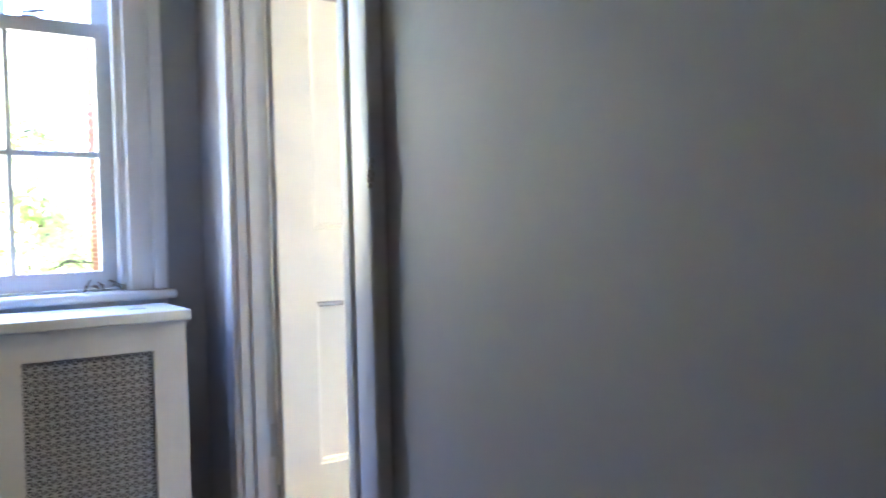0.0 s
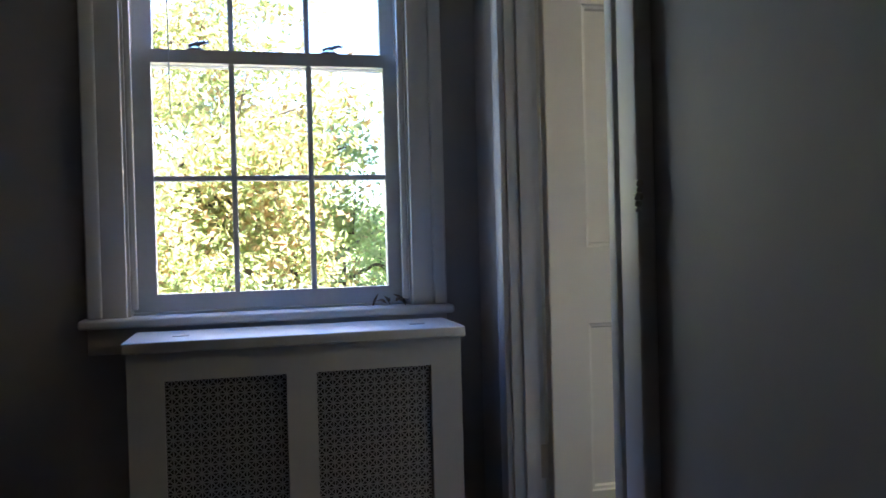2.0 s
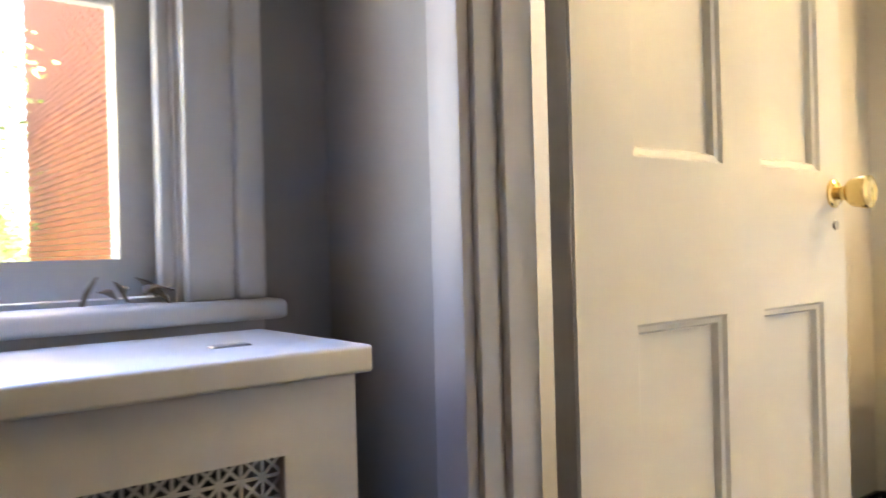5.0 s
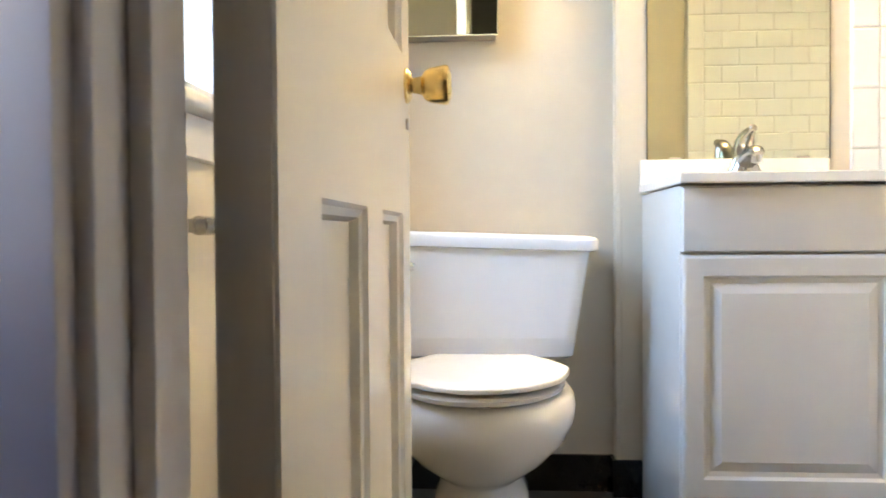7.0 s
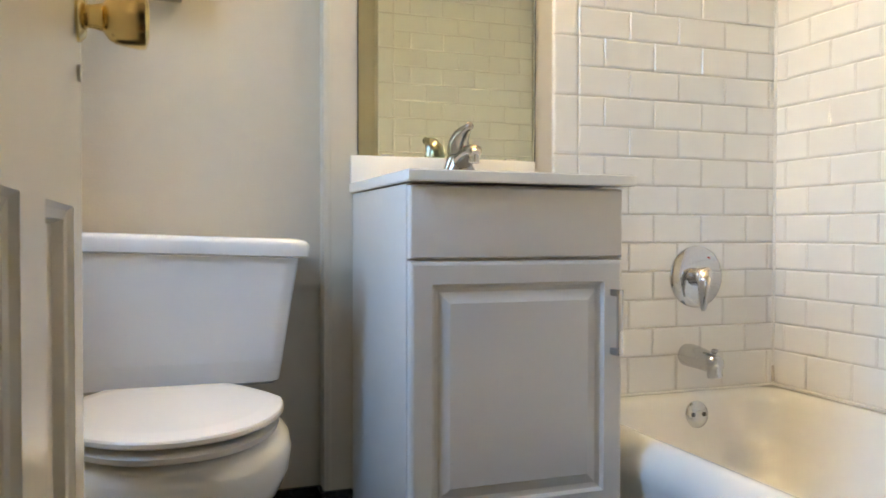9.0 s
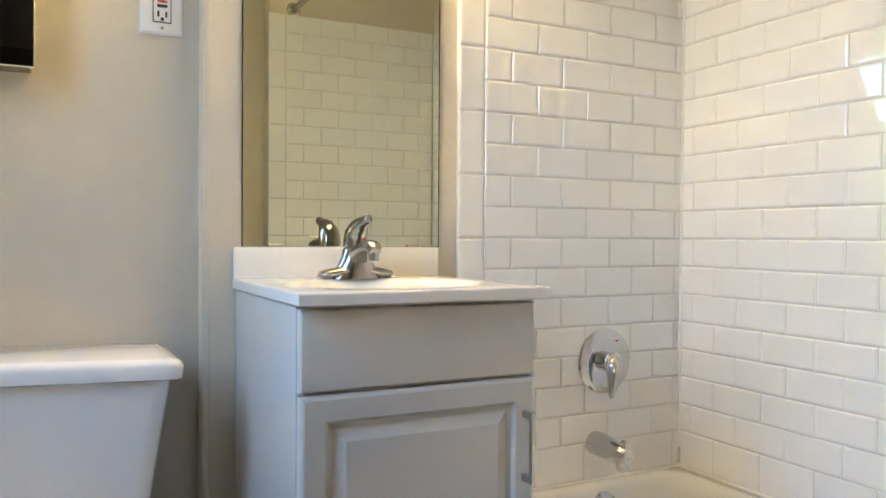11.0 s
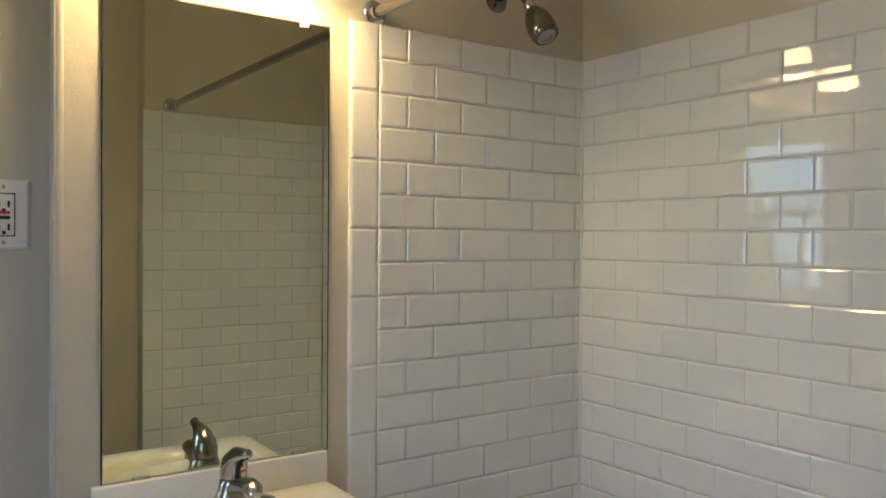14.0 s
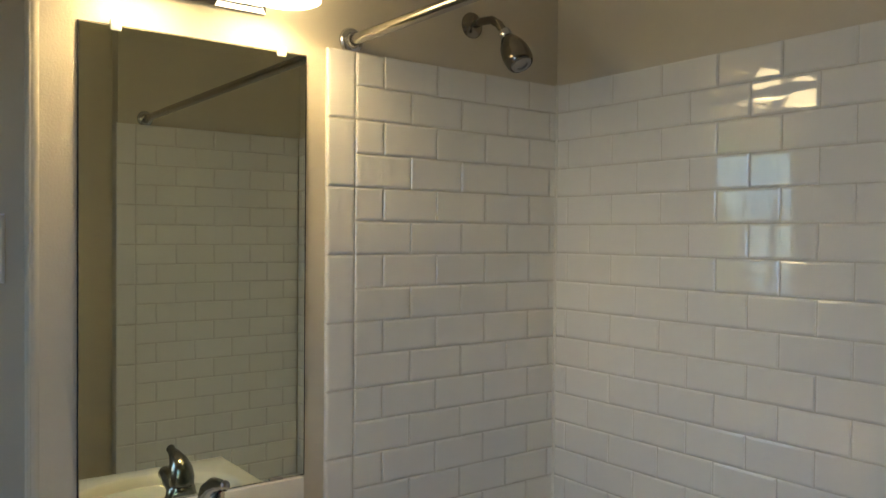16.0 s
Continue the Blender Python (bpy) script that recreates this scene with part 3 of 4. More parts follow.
def lid_ring(k, z):
    """Outline of the lid: round front, straight tapering sides and a straight back."""
    pts = [(-0.45 - 0.258 * k * math.cos(a), TY + 0.190 * k * math.sin(a), z) for a in (radians(-90 + 180 * i / 26) for i in range(27))]
    side = [(-0.45 + 0.168 * k * u, 0.190 * k * (1 - 0.41 * u ** 1.25)) for u in (0.25, 0.5, 0.75, 1.0)]
    pts += [(x, TY + w, z) for x, w in side] + [(-0.45 + 0.168 * k, TY, z)] + [(x, TY - w, z) for x, w in side[::-1]]
    return pts


bm = bmesh.new()
loft(bm, [lid_ring(k, z) for k, z in ((0.93, 0.5185), (0.992, 0.5195), (1.0, 0.5215), (1.0, 0.5275), (0.988, 0.5305), (0.86, 0.5340), (0.82, 0.5343))])
part("lid", bm, M_SEAT, toilet, "closed off-white plastic lid", 24)
for s in (-1, 1):
    part("lid_hinge", block(-0.292, -0.262, TY + s * 0.075 - 0.022, TY + s * 0.075 + 0.022, 0.490, 0.520, 0.006), M_SEAT, toilet)


def tilt(rings):
    """The tank's top sits a little out of level."""
    return [[(x, y, z + (0.034 * (y - TANK_Y) if z > 0.7 else 0.0)) for x, y, z in r] for r in rings]


bm = bmesh.new()
loft(bm, tilt([rounded(-0.186, 0.045, TANK_Y - 0.212, TANK_Y + 0.212, 0.505, 0.03), rounded(-0.198, 0.045, TANK_Y - 0.221, TANK_Y + 0.221, 0.512, 0.035), rounded(-0.2025, 0.045, TANK_Y - 0.228, TANK_Y + 0.228, 0.555, 0.035),
          rounded(-0.2025, 0.045, TANK_Y - 0.229, TANK_Y + 0.229, 0.561, 0.035), rounded(-0.2006, 0.045, TANK_Y - 0.230, TANK_Y + 0.230, 0.569, 0.035), rounded(-0.204, 0.045, TANK_Y - 0.262, TANK_Y + 0.262, 0.780, 0.035)]))
part("tank", bm, M_PORC, toilet, "", 40)
bm = bmesh.new()
loft(bm, tilt([rounded(-0.205, 0.05, TANK_Y - 0.267, TANK_Y + 0.267, 0.779, 0.03), rounded(-0.216, 0.052, TANK_Y - 0.281, TANK_Y + 0.281, 0.783, 0.03), rounded(-0.218, 0.052, TANK_Y - 0.283, TANK_Y + 0.283, 0.806, 0.03),
          rounded(-0.212, 0.050, TANK_Y - 0.277, TANK_Y + 0.277, 0.815, 0.03), rounded(-0.195, 0.040, TANK_Y - 0.26, TANK_Y + 0.26, 0.819, 0.03)]))
part("tank_lid", bm, M_PORC, toilet, "", 50)
lever = part("flush_lever", turned(bmesh.new(), ((0.021, 0.0), (0.021, 0.007), (0.014, 0.015), (0.012, 0.026)), (-0.201, TANK_Y + 0.214, 0.745), (-1, 0, 0), 20), M_CHROME, toilet, "chrome flush lever")
part("handle", tube(bmesh.new(), ((-0.222, TANK_Y + 0.224, 0.745), (-0.227, TANK_Y + 0.208, 0.743), (-0.226, TANK_Y + 0.186, 0.739), (-0.224, TANK_Y + 0.172, 0.737)), (0.012, 0.014, 0.013, 0.008), 12, (0.7, 1)), M_CHROME, lever)

# ---- vanity ----
VY0, VY1, VX, VZ = 0.806, 1.276, -0.430, 0.918
van = thing("vanity_cabinet", (-0.21, 1.04, 0), "white painted bathroom vanity cabinet with drawer front and raised-panel door", "vanity")
part("side", block(VX, EAST - 0.003, VY1 - 0.018, VY1, BF, VZ, 0.001, 1), M_VAN, van)
part("side", block(VX, EAST - 0.003, VY0, VY0 + 0.018, BF, VZ, 0.001, 1), M_VAN, van)
for z0, z1 in ((0.19, 0.26), (0.74, 0.80), (0.895, VZ)):
    part("face_rail", block(VX, VX + 0.018, VY0 + 0.018, VY1 - 0.018, z0, z1), M_VAN, van)
# same near-black, so the recess under the cabinet is shaded by colour
part("toe_kick", block(VX + 0.06, VX + 0.075, VY0 + 0.018, VY1 - 0.018, BF, 0.20), M_DARK, van)
part("bottom", block(VX + 0.018, EAST - 0.004, VY0 + 0.018, VY1 - 0.018, 0.19, 0.205), M_VAN, van)


def stepped_panel(x, y0, y1, z0, z1, steps):
    """A front with moulded steps (inset, depth) towards its middle."""
    bm = bmesh.new()
    ring = lambda i, d: [(x - d, y0 + i, z0 + i), (x - d, y1 - i, z0 + i), (x - d, y1 - i, z1 - i), (x - d, y0 + i, z1 - i)]
    return loft(bm, [ring(i, d) for i, d in steps])


part("drawer_front", stepped_panel(VX - 0.001, VY0 + 0.002, VY1 - 0.002, 0.775, 0.914, ((0, 0), (0, 0.013), (0.003, 0.017), (0.012, 0.019))), M_VAN, van, "", 20)
vdoor = part("cabinet_door", stepped_panel(VX - 0.001, VY0 + 0.002, VY1 - 0.002, 0.245, 0.769, ((0, 0), (0, 0.013), (0.003, 0.017), (0.008, 0.019), (0.044, 0.019), (0.050, 0.012), (0.060, 0.009), (0.078, 0.0165), (0.082, 0.018))), M_VAN, van, "raised-panel door", 18)
bar_h = part("handle", block(VX - 0.052, VX - 0.043, 0.826, 0.838, 0.572, 0.708, 0.002), M_CHROME, vdoor, "square polished bar handle")
for z in (0.572, 0.694):
    part("post", block(VX - 0.0435, VX - 0.018, 0.826, 0.838, z, z + 0.014, 0.001, 1), M_STEEL, vdoor)

CX0, CX1, CY0, CY1, CZ = -0.474, EAST - 0.002, 0.792, 1.284, 0.944
top = thing("washbasin", (-0.22, 1.04, 0.92), "white cultured marble vanity top with integral oval basin and backsplash", "basin")
bm = bmesh.new()
N = 56
mx, my = -0.258, 1.035


def rect_ring(inset, z):
    pts = []
    for k in range(N):
        a = math.tau * (k + 0.5) / N
        c, s = math.cos(a), math.sin(a)
        hx = (CX1 - inset - mx) if c > 0 else (mx - CX0 - inset)
        hy = (CY1 - inset - my) if s > 0 else (my - CY0 - inset)
        t = min(hx / max(abs(c), 1e-6), hy / max(abs(s), 1e-6))
        pts.append((mx + c * t, my + s * t, z))
    corner = {}
    for sx in (CX0 + inset, CX1 - inset):
        for sy in (CY0 + inset, CY1 - inset):
            j = min(range(N), key=lambda i: (pts[i][0] - sx) ** 2 + (pts[i][1] - sy) ** 2)
            pts[j] = (sx, sy, z)
    return pts


def oval(ax, ay, z, cx=mx):
    return [(cx + ax * math.cos(math.tau * (k + 0.5) / N), my + ay * math.sin(math.tau * (k + 0.5) / N), z) for k in range(N)]


loft(bm, [rect_ring(0.003, 0.9205), rect_ring(0.0, 0.9235), rect_ring(0.0, 0.941), rect_ring(0.0012, 0.9432), rect_ring(0.004, CZ), oval(0.166, 0.206, CZ), oval(0.160, 0.200, CZ - 0.0012), oval(0.153, 0.193, CZ - 0.006),
          oval(0.145, 0.184, CZ - 0.018), oval(0.132, 0.168, CZ - 0.042), oval(0.110, 0.140, CZ - 0.072), oval(0.080, 0.102, CZ - 0.096), oval(0.050, 0.062, CZ - 0.110), oval(0.022, 0.022, CZ - 0.116)])
part("counter", bm, M_TOP, top, "", 28)
part("backsplash", block(EAST - 0.022, EAST - 0.002, CY0, CY1, CZ - 0.002, 1.012, 0.004), M_TOP, top)
part("drain", turned(bmesh.new(), ((0.021, 0), (0.021, 0.004), (0.014, 0.005)), (mx, my, CZ - 0.117), (0, 0, 1), 20), M_CHROME, top)

# ---- basin tap ----
FY, FX = 1.035, -0.083
tap = thing("basin_tap", (FX, FY, CZ), "brushed nickel single-lever basin tap", "tap")
bm = bmesh.new()
for s in (-1, 1):
    tube(bm, ((FX, FY, CZ + 0.020), (FX, FY + s * 0.03, CZ + 0.017), (FX, FY + s * 0.062, CZ + 0.012), (FX, FY + s * 0.080, CZ + 0.009), (FX, FY + s * 0.086, CZ + 0.008)), (0.030, 0.027, 0.026, 0.021, 0.007), 16, (1.0, 0.42))
part("base", bm, M_NICKEL, tap, "", 60)
part("body", loft(bmesh.new(), [[(FX + o + rx * math.cos(a), FY + ry * math.sin(a), CZ + z) for a in (k * math.tau / 28 for k in range(28))] for z, rx, ry, o in
     ((0.0, 0.032, 0.058, 0), (0.010, 0.032, 0.055, 0), (0.022, 0.031, 0.047, 0), (0.036, 0.030, 0.038, 0), (0.050, 0.029, 0.032, 0.001), (0.064, 0.028, 0.029, 0.002), (0.070, 0.023, 0.023, 0.002))]), M_NICKEL, tap, "", 60)
part("spout", tube(bmesh.new(), ((FX + 0.005, FY, CZ + 0.040), (FX - 0.04, FY, CZ + 0.060), (FX - 0.075, FY, CZ + 0.069), (FX - 0.098, FY, CZ + 0.068), (FX - 0.110, FY, CZ + 0.060)), (0.024, 0.023, 0.021, 0.019, 0.012), 20, (1.0, 0.85)), M_NICKEL, tap, "", 60)
part("aerator", turned(bmesh.new(), ((0.013, 0), (0.013, 0.020), (0.010, 0.022)), (FX - 0.098, FY, CZ + 0.062), (0, 0, -1), 18), M_CHROME, tap)
lev = part("lever", tube(bmesh.new(), ((FX + 0.006, FY, CZ + 0.069), (FX + 0.005, FY, CZ + 0.084), (FX - 0.001, FY, CZ + 0.099), (FX - 0.016, FY, CZ + 0.113), (FX - 0.038, FY, CZ + 0.122), (FX - 0.060, FY, CZ + 0.127), (FX - 0.069, FY, CZ + 0.130), (FX - 0.074, FY, CZ + 0.130)),
      (0.0285, 0.0295, 0.028, 0.022, 0.015, 0.010, 0.011, 0.004), 20, (0.95, 0.9)), M_NICKEL, tap, "", 60)
part("marker", turned(bmesh.new(), ((0.006, 0), (0.006, 0.002), (0.003, 0.003)), (FX - 0.0200, FY - 0.008, CZ + 0.088), (-1, -0.3, 0.1), 14), M_RED, lev, "red temperature dot")
part("pop_up_rod", tube(bmesh.new(), ((FX + 0.035, FY, CZ), (FX + 0.035, FY, CZ + 0.035), (FX + 0.035, FY, CZ + 0.045)), (0.003, 0.003, 0.006), 10), M_NICKEL, tap)

# ---- mirror over the vanity ----
mirror = thing("wall_mirror", (0.012, 1.02, 1.48), "frameless wall mirror held by small clear clips", "mirror")
part("backing", block(0.0098, EAST - 0.0012, 0.7838, 1.2642, 1.0108, 1.9622), M_SLOT, mirror, "dark edge of the mirror", 0)
part("glass", block(0.0085, EAST - 0.001, 0.786, 1.262, 1.013, 1.960, 0.0008, 1), M_MIRROR, mirror, "", 0)
for y in (0.846, 1.195):
    part("clip", block(0.003, EAST, y - 0.011, y + 0.011, 1.950, 1.974, 0.004), M_CLEAR, mirror, "clear plastic mirror clip")
for y in (0.855, 1.19):
    part("clip", block(0.004, EAST, y - 0.016, y + 0.016, 1.008, 1.018, 0.001, 1), M_STEEL, mirror, "metal mirror clip")

# ---- vanity light ----
light = thing("vanity_light", (0.0, 1.02, 2.06), "wall light with stepped chrome bar and two lit bell glass shades", "wall light")
part("back_bar", stepped_panel(EAST, 0.885, 1.155, 2.035, 2.135, ((0, 0), (0, 0.010), (0.010, 0.012), (0.012, 0.020), (0.024, 0.022), (0.026, 0.030), (0.036, 0.031))), M_CHROME, light, "", 20)
for y in (0.888, 1.152):
    arm = part("arm", tube(bmesh.new(), ((EAST - 0.02, y, 2.085), (-0.05, y, 2.095), (-0.095, y, 2.125), (-0.105, y, 2.145)), 0.009, 12), M_CHROME, light)
    part("shade_holder", turned(bmesh.new(), ((0.012, 0.0), (0.026, 0.004), (0.028, 0.022), (0.020, 0.03)), (-0.105, y, 2.135), (0, 0, 1), 20), M_CHROME, light)
    bm = bmesh.new()
    prof = ((0.024, 0.0), (0.034, -0.006), (0.042, -0.024), (0.047, -0.05), (0.053, -0.075), (0.064, -0.095), (0.070, -0.100))
    outer = [[(-0.105 + r * math.cos(a), y + r * math.sin(a), 2.140 + h) for a in (k * math.tau / 28 for k in range(28))] for r, h in prof]
    inner = [[(-0.105 + (r - 0.004) * math.cos(a), y + (r - 0.004) * math.sin(a), 2.138 + h) for a in (k * math.tau / 28 for k in range(28))] for r, h in prof[::-1]]
    loft(bm, outer + inner)
    part("shade", bm, M_SHADE, light, "lit frosted bell glass shade", 60)
    bm = bmesh.new()
    bmesh.ops.create_uvsphere(bm, u_segments=16, v_segments=10, radius=0.022, matrix=Matrix.Translation((-0.105, y, 2.075)))
    part("bulb", bm, M_BULB, light, "", 60)

# ---- wall cabinet with mirror over the toilet ----
med = thing("medicine_cabinet", (0.0, 1.88, 1.36), "mirror-fronted medicine cabinet on the wall over the toilet", "cabinet")
part("body", block(-0.012, TOILET_X, 1.668, 2.092, 1.356, 1.990, 0.002, 1), M_STEEL, med)
part("mirror_door", block(-0.022, -0.013, 1.662, 2.098, 1.352, 1.996, 0.002, 1), M_MIRROR, med)

# ---- outlet ----
OX = TOILET_X
outlet = thing("wall_outlet", (OX, 1.422, 1.527), "white wall outlet plate with red and black test buttons", "outlet")
part("plate", stepped_panel(OX, 1.378, 1.466, 1.462, 1.592, ((0, 0), (0.001, 0.003), (0.006, 0.006), (0.008, 0.0062))), M_PLASTIC, outlet, "", 20)
rec = part("receptacle", block(OX - 0.0095, OX - 0.005, 1.405, 1.439, 1.489, 1.565, 0.0012, 1), M_PLASTIC, outlet)
part("gap", block(OX - 0.0068, OX - 0.0055, 1.4030, 1.4410, 1.487, 1.567, 0.0004, 1), M_SLOT, outlet, "dark gap round the receptacle")
for z in (1.546, 1.504):
    for y in (1.414, 1.430):
        part("slot", block(OX - 0.0103, OX - 0.0096, y - 0.0021, y + 0.0021, z - 0.0055, z + 0.0065), M_SLOT, rec, "", 0)
    part("slot", turned(bmesh.new(), ((0.0038, 0), (0.0038, 0.0008)), (OX - 0.0096, 1.422, z - 0.011 if z > 1.53 else z - 0.010), (-1, 0, 0), 10), M_SLOT, rec)
part("reset_button", block(OX - 0.0115, OX - 0.0096, 1.412, 1.432, 1.5285, 1.5335, 0.0005, 1), M_RED, rec)
part("test_button", block(OX - 0.0115, OX - 0.0096, 1.412, 1.432, 1.5185, 1.5250, 0.0005, 1), M_SLOT, rec)
for z in (1.578, 1.476):
    part("screw", turned(bmesh.new(), ((0.0035, 0), (0.0035, 0.0012), (0.002, 0.0016)), (OX - 0.0062, 1.422, z), (-1, 0, 0), 12), M_STEEL, outlet)

# ---- bathtub and its fittings ----
tub = thing("bathtub", (-0.8, 0.36, 0), "white enamelled bathtub with rolled rim in a tiled alcove", "bathtub")
TX0, TX1, TYN = -1.598, -0.002, 0.756


def tub_ring(w0, e, s, n_, z, r):
    return rounded(TX0 + w0, TX1 - e, 0.002 + s, TYN - n_, z, r, 8)


bm = bmesh.new()
loft(bm, [tub_ring(*v) for v in (
    (0, 0, 0, 0.030, BF, 0.01), (0, 0, 0, 0.026, 0.20, 0.01), (0, 0, 0, 0.014, 0.262, 0.01), (0, 0, 0, 0.004, 0.292, 0.012), (0, 0, 0, 0.000, 0.314, 0.012), (0, 0, 0, 0.004, 0.336, 0.012),
    (0, 0, 0, 0.013, 0.353, 0.012), (0.001, 0.001, 0.001, 0.025, 0.365, 0.012), (0.002, 0.001, 0.002, 0.038, 0.372, 0.012), (0.003, 0.002, 0.003, 0.047, 0.374, 0.014), (0.045, 0.012, 0.030, 0.062, 0.3725, 0.08), (0.075, 0.022, 0.048, 0.078, 0.362, 0.11),
    (0.095, 0.030, 0.060, 0.086, 0.338, 0.12), (0.16, 0.045, 0.080, 0.105, 0.25, 0.13), (0.26, 0.075, 0.11, 0.14, 0.17, 0.14), (0.32, 0.14, 0.16, 0.19, 0.150, 0.14), (0.5, 0.4, 0.30, 0.32, 0.146, 0.05))])
part("shell", bm, M_TUB, tub, "", 60)
ov = part("overflow_plate", turned(bmesh.new(), ((0.038, 0), (0.038, 0.004), (0.030, 0.010), (0.012, 0.012)), (-0.033, 0.299, 0.314), (-1, 0, 0.14), 28), M_CHROME, tub, "round chrome overflow plate", 40)
for s in (-1, 1):
    part("screw", turned(bmesh.new(), ((0.0065, 0), (0.0065, 0.003), (0.002, 0.003)), (-0.0425, 0.299 + s * 0.018, 0.3155), (-1, 0, 0.14), 10), M_SLOT, ov, "dark screw")

valve = thing("shower_valve", (0, 0.279, 0.70), "round chrome shower valve with a lever handle on the tiles", "tap")
part("escutcheon", turned(bmesh.new(), ((0.088, 0), (0.088, 0.004), (0.082, 0.009), (0.060, 0.013), (0.030, 0.016)), (0.0, 0.279, 0.70), (-1, 0, 0), 40), M_CHROME, valve, "", 40)
part("sleeve", turned(bmesh.new(), ((0.026, 0.012), (0.027, 0.03), (0.029, 0.040), (0.024, 0.046), (0.021, 0.060), (0.012, 0.064)), (0.0, 0.279, 0.70), (-1, 0, 0), 28), M_CHROME, valve, "", 40)
part("lever", tube(bmesh.new(), ((-0.052, 0.284, 0.722), (-0.066, 0.296, 0.716), (-0.073, 0.304, 0.690), (-0.073, 0.307, 0.655), (-0.071, 0.307, 0.625), (-0.070, 0.306, 0.610)), (0.013, 0.020, 0.020, 0.014, 0.011, 0.006), 16, (1, 0.55)), M_CHROME, valve, "", 60)
part("mark", block(-0.0125, -0.0105, 0.239, 0.269, 0.752, 0.757, 0.0004, 1), M_RED, valve, "small red mark")
spout = thing("tub_spout", (0, 0.30, 0.475), "chrome tub spout with a pull knob", "spout")
part("body", tube(bmesh.new(), ((0.0, 0.306, 0.478), (-0.02, 0.306, 0.4785), (-0.07, 0.306, 0.475), (-0.105, 0.306, 0.471), (-0.128, 0.306, 0.468), (-0.137, 0.306, 0.467)), (0.032, 0.033, 0.030, 0.027, 0.024, 0.015), 22), M_CHROME, spout, "", 60)
part("outlet", turned(bmesh.new(), ((0.022, 0), (0.021, 0.028), (0.019, 0.034), (0.015, 0.035)), (-0.117, 0.306, 0.466), (-0.12, 0, -1), 20), M_CHROME, spout, "", 40)
part("diverter_knob", turned(bmesh.new(), ((0.004, 0), (0.004, 0.012), (0.009, 0.016), (0.009, 0.024), (0.004, 0.026)), (-0.118, 0.306, 0.486), (0, 0, 1), 14), M_CHROME, spout)

# ceramic soap dish set on the long tiled wall
dish = thing("soap_dish", (-0.76, 0.0, 0.68), "white glazed ceramic soap dish set into the wall tiles", "soap dish")


def upright(x0, x1, z0, z1, y, r, n=6):
    return [(x, y, z) for x, z, _ in rounded(x0, x1, z0, z1, 0, r, n)]


bm = bmesh.new()
loft(bm, [upright(-0.842 + i, -0.684 - i, 0.612 + i, 0.758 - i, y, 0.016) for i, y in ((0, -0.002), (0, 0.010), (0.002, 0.016), (0.007, 0.020), (0.013, 0.0195), (0.019, 0.015), (0.022, 0.006), (0.024, 0.003))])
part("back_plate", bm, M_PORC, dish, "", 50)
bm = bmesh.new()
loft(bm, [rounded(-0.826 + i, -0.700 - i, 0.0, y, z, 0.012) for i, y, z in ((0.012, 0.030, 0.616), (0.004, 0.056, 0.622), (0.0, 0.068, 0.634), (0.0, 0.071, 0.646), (0.003, 0.069, 0.651), (0.008, 0.062, 0.651), (0.012, 0.055, 0.642), (0.016, 0.048, 0.637))])
part("tray", bm, M_PORC, dish, "projecting soap tray with a raised lip", 50)

rod = thing("shower_curtain_rod", (-0.8, 0.667, 2.013), "straight brushed steel shower curtain rod between the alcove walls", "curtain rod")
part("pole", tube(bmesh.new(), ((EAST, 0.667, 2.013), (-1.615, 0.667, 2.013)), 0.0135, 20), M_NICKEL, rod)
for x, s in ((EAST, -1), (-1.615, 1)):
    part("flange", turned(bmesh.new(), ((0.031, 0), (0.031, 0.004), (0.027, 0.009), (0.019, 0.011), (0.017, 0.022)), (x, 0.667, 2.013), (s, 0, 0), 26), M_CHROME, rod, "", 40)

shower = thing("shower", (0.0, 0.302, 2.11), "dark chrome shower head on a bent arm", "shower head")
part("flange", turned(bmesh.new(), ((0.034, 0), (0.034, 0.003), (0.026, 0.011), (0.012, 0.016)), (EAST, 0.302, 2.11), (-1, 0, 0), 26), M_DARKMETAL, shower, "", 40)
part("arm", tube(bmesh.new(), ((EAST, 0.302, 2.11), (-0.03, 0.302, 2.112), (-0.065, 0.301, 2.108), (-0.09, 0.299, 2.092), (-0.108, 0.297, 2.070)), 0.0105, 14), M_DARKMETAL, shower, "", 60)
axis = (-0.56, -0.03, -0.83)
part("ball_joint", turned(bmesh.new(), ((0.011, 0), (0.016, 0.004), (0.016, 0.018), (0.012, 0.024)), (-0.106, 0.297, 2.073), axis, 18), M_CHROME, shower, "", 40)
hd = part("head", turned(bmesh.new(), ((0.013, 0.022), (0.021, 0.032), (0.031, 0.052), (0.036, 0.075), (0.0355, 0.084), (0.0365, 0.088), (0.034, 0.108), (0.030, 0.114), (0.028, 0.110)), (-0.106, 0.297, 2.073), axis, 28), M_DARKMETAL, shower, "", 40)
part("spray_face", turned(bmesh.new(), ((0.026, 0.106), (0.025, 0.116), (0.014, 0.118), (0.013, 0.114), (0.006, 0.116)), (-0.106, 0.297, 2.073), axis, 24), M_STEEL, hd, "dark spray face")

# ---- towel bar on the north wall ----
bar = thing("towel_bar", (-0.59, NORTH, 0.835), "chrome towel bar under the bathroom window", "towel bar")
part("pole", tube(bmesh.new(), ((-0.88, NORTH - 0.06, 0.835), (-0.30, NORTH - 0.06, 0.835)), 0.0165, 16), M_NICKEL, bar)
for x in (-0.87, -0.31):
    part("post", turned(bmesh.new(), ((0.025, 0), (0.025, 0.005), (0.012, 0.012), (0.012, 0.05), (0.016, 0.056), (0.014, 0.074)), (x, NORTH, 0.835), (0, -1, 0), 18), M_NICKEL, bar)

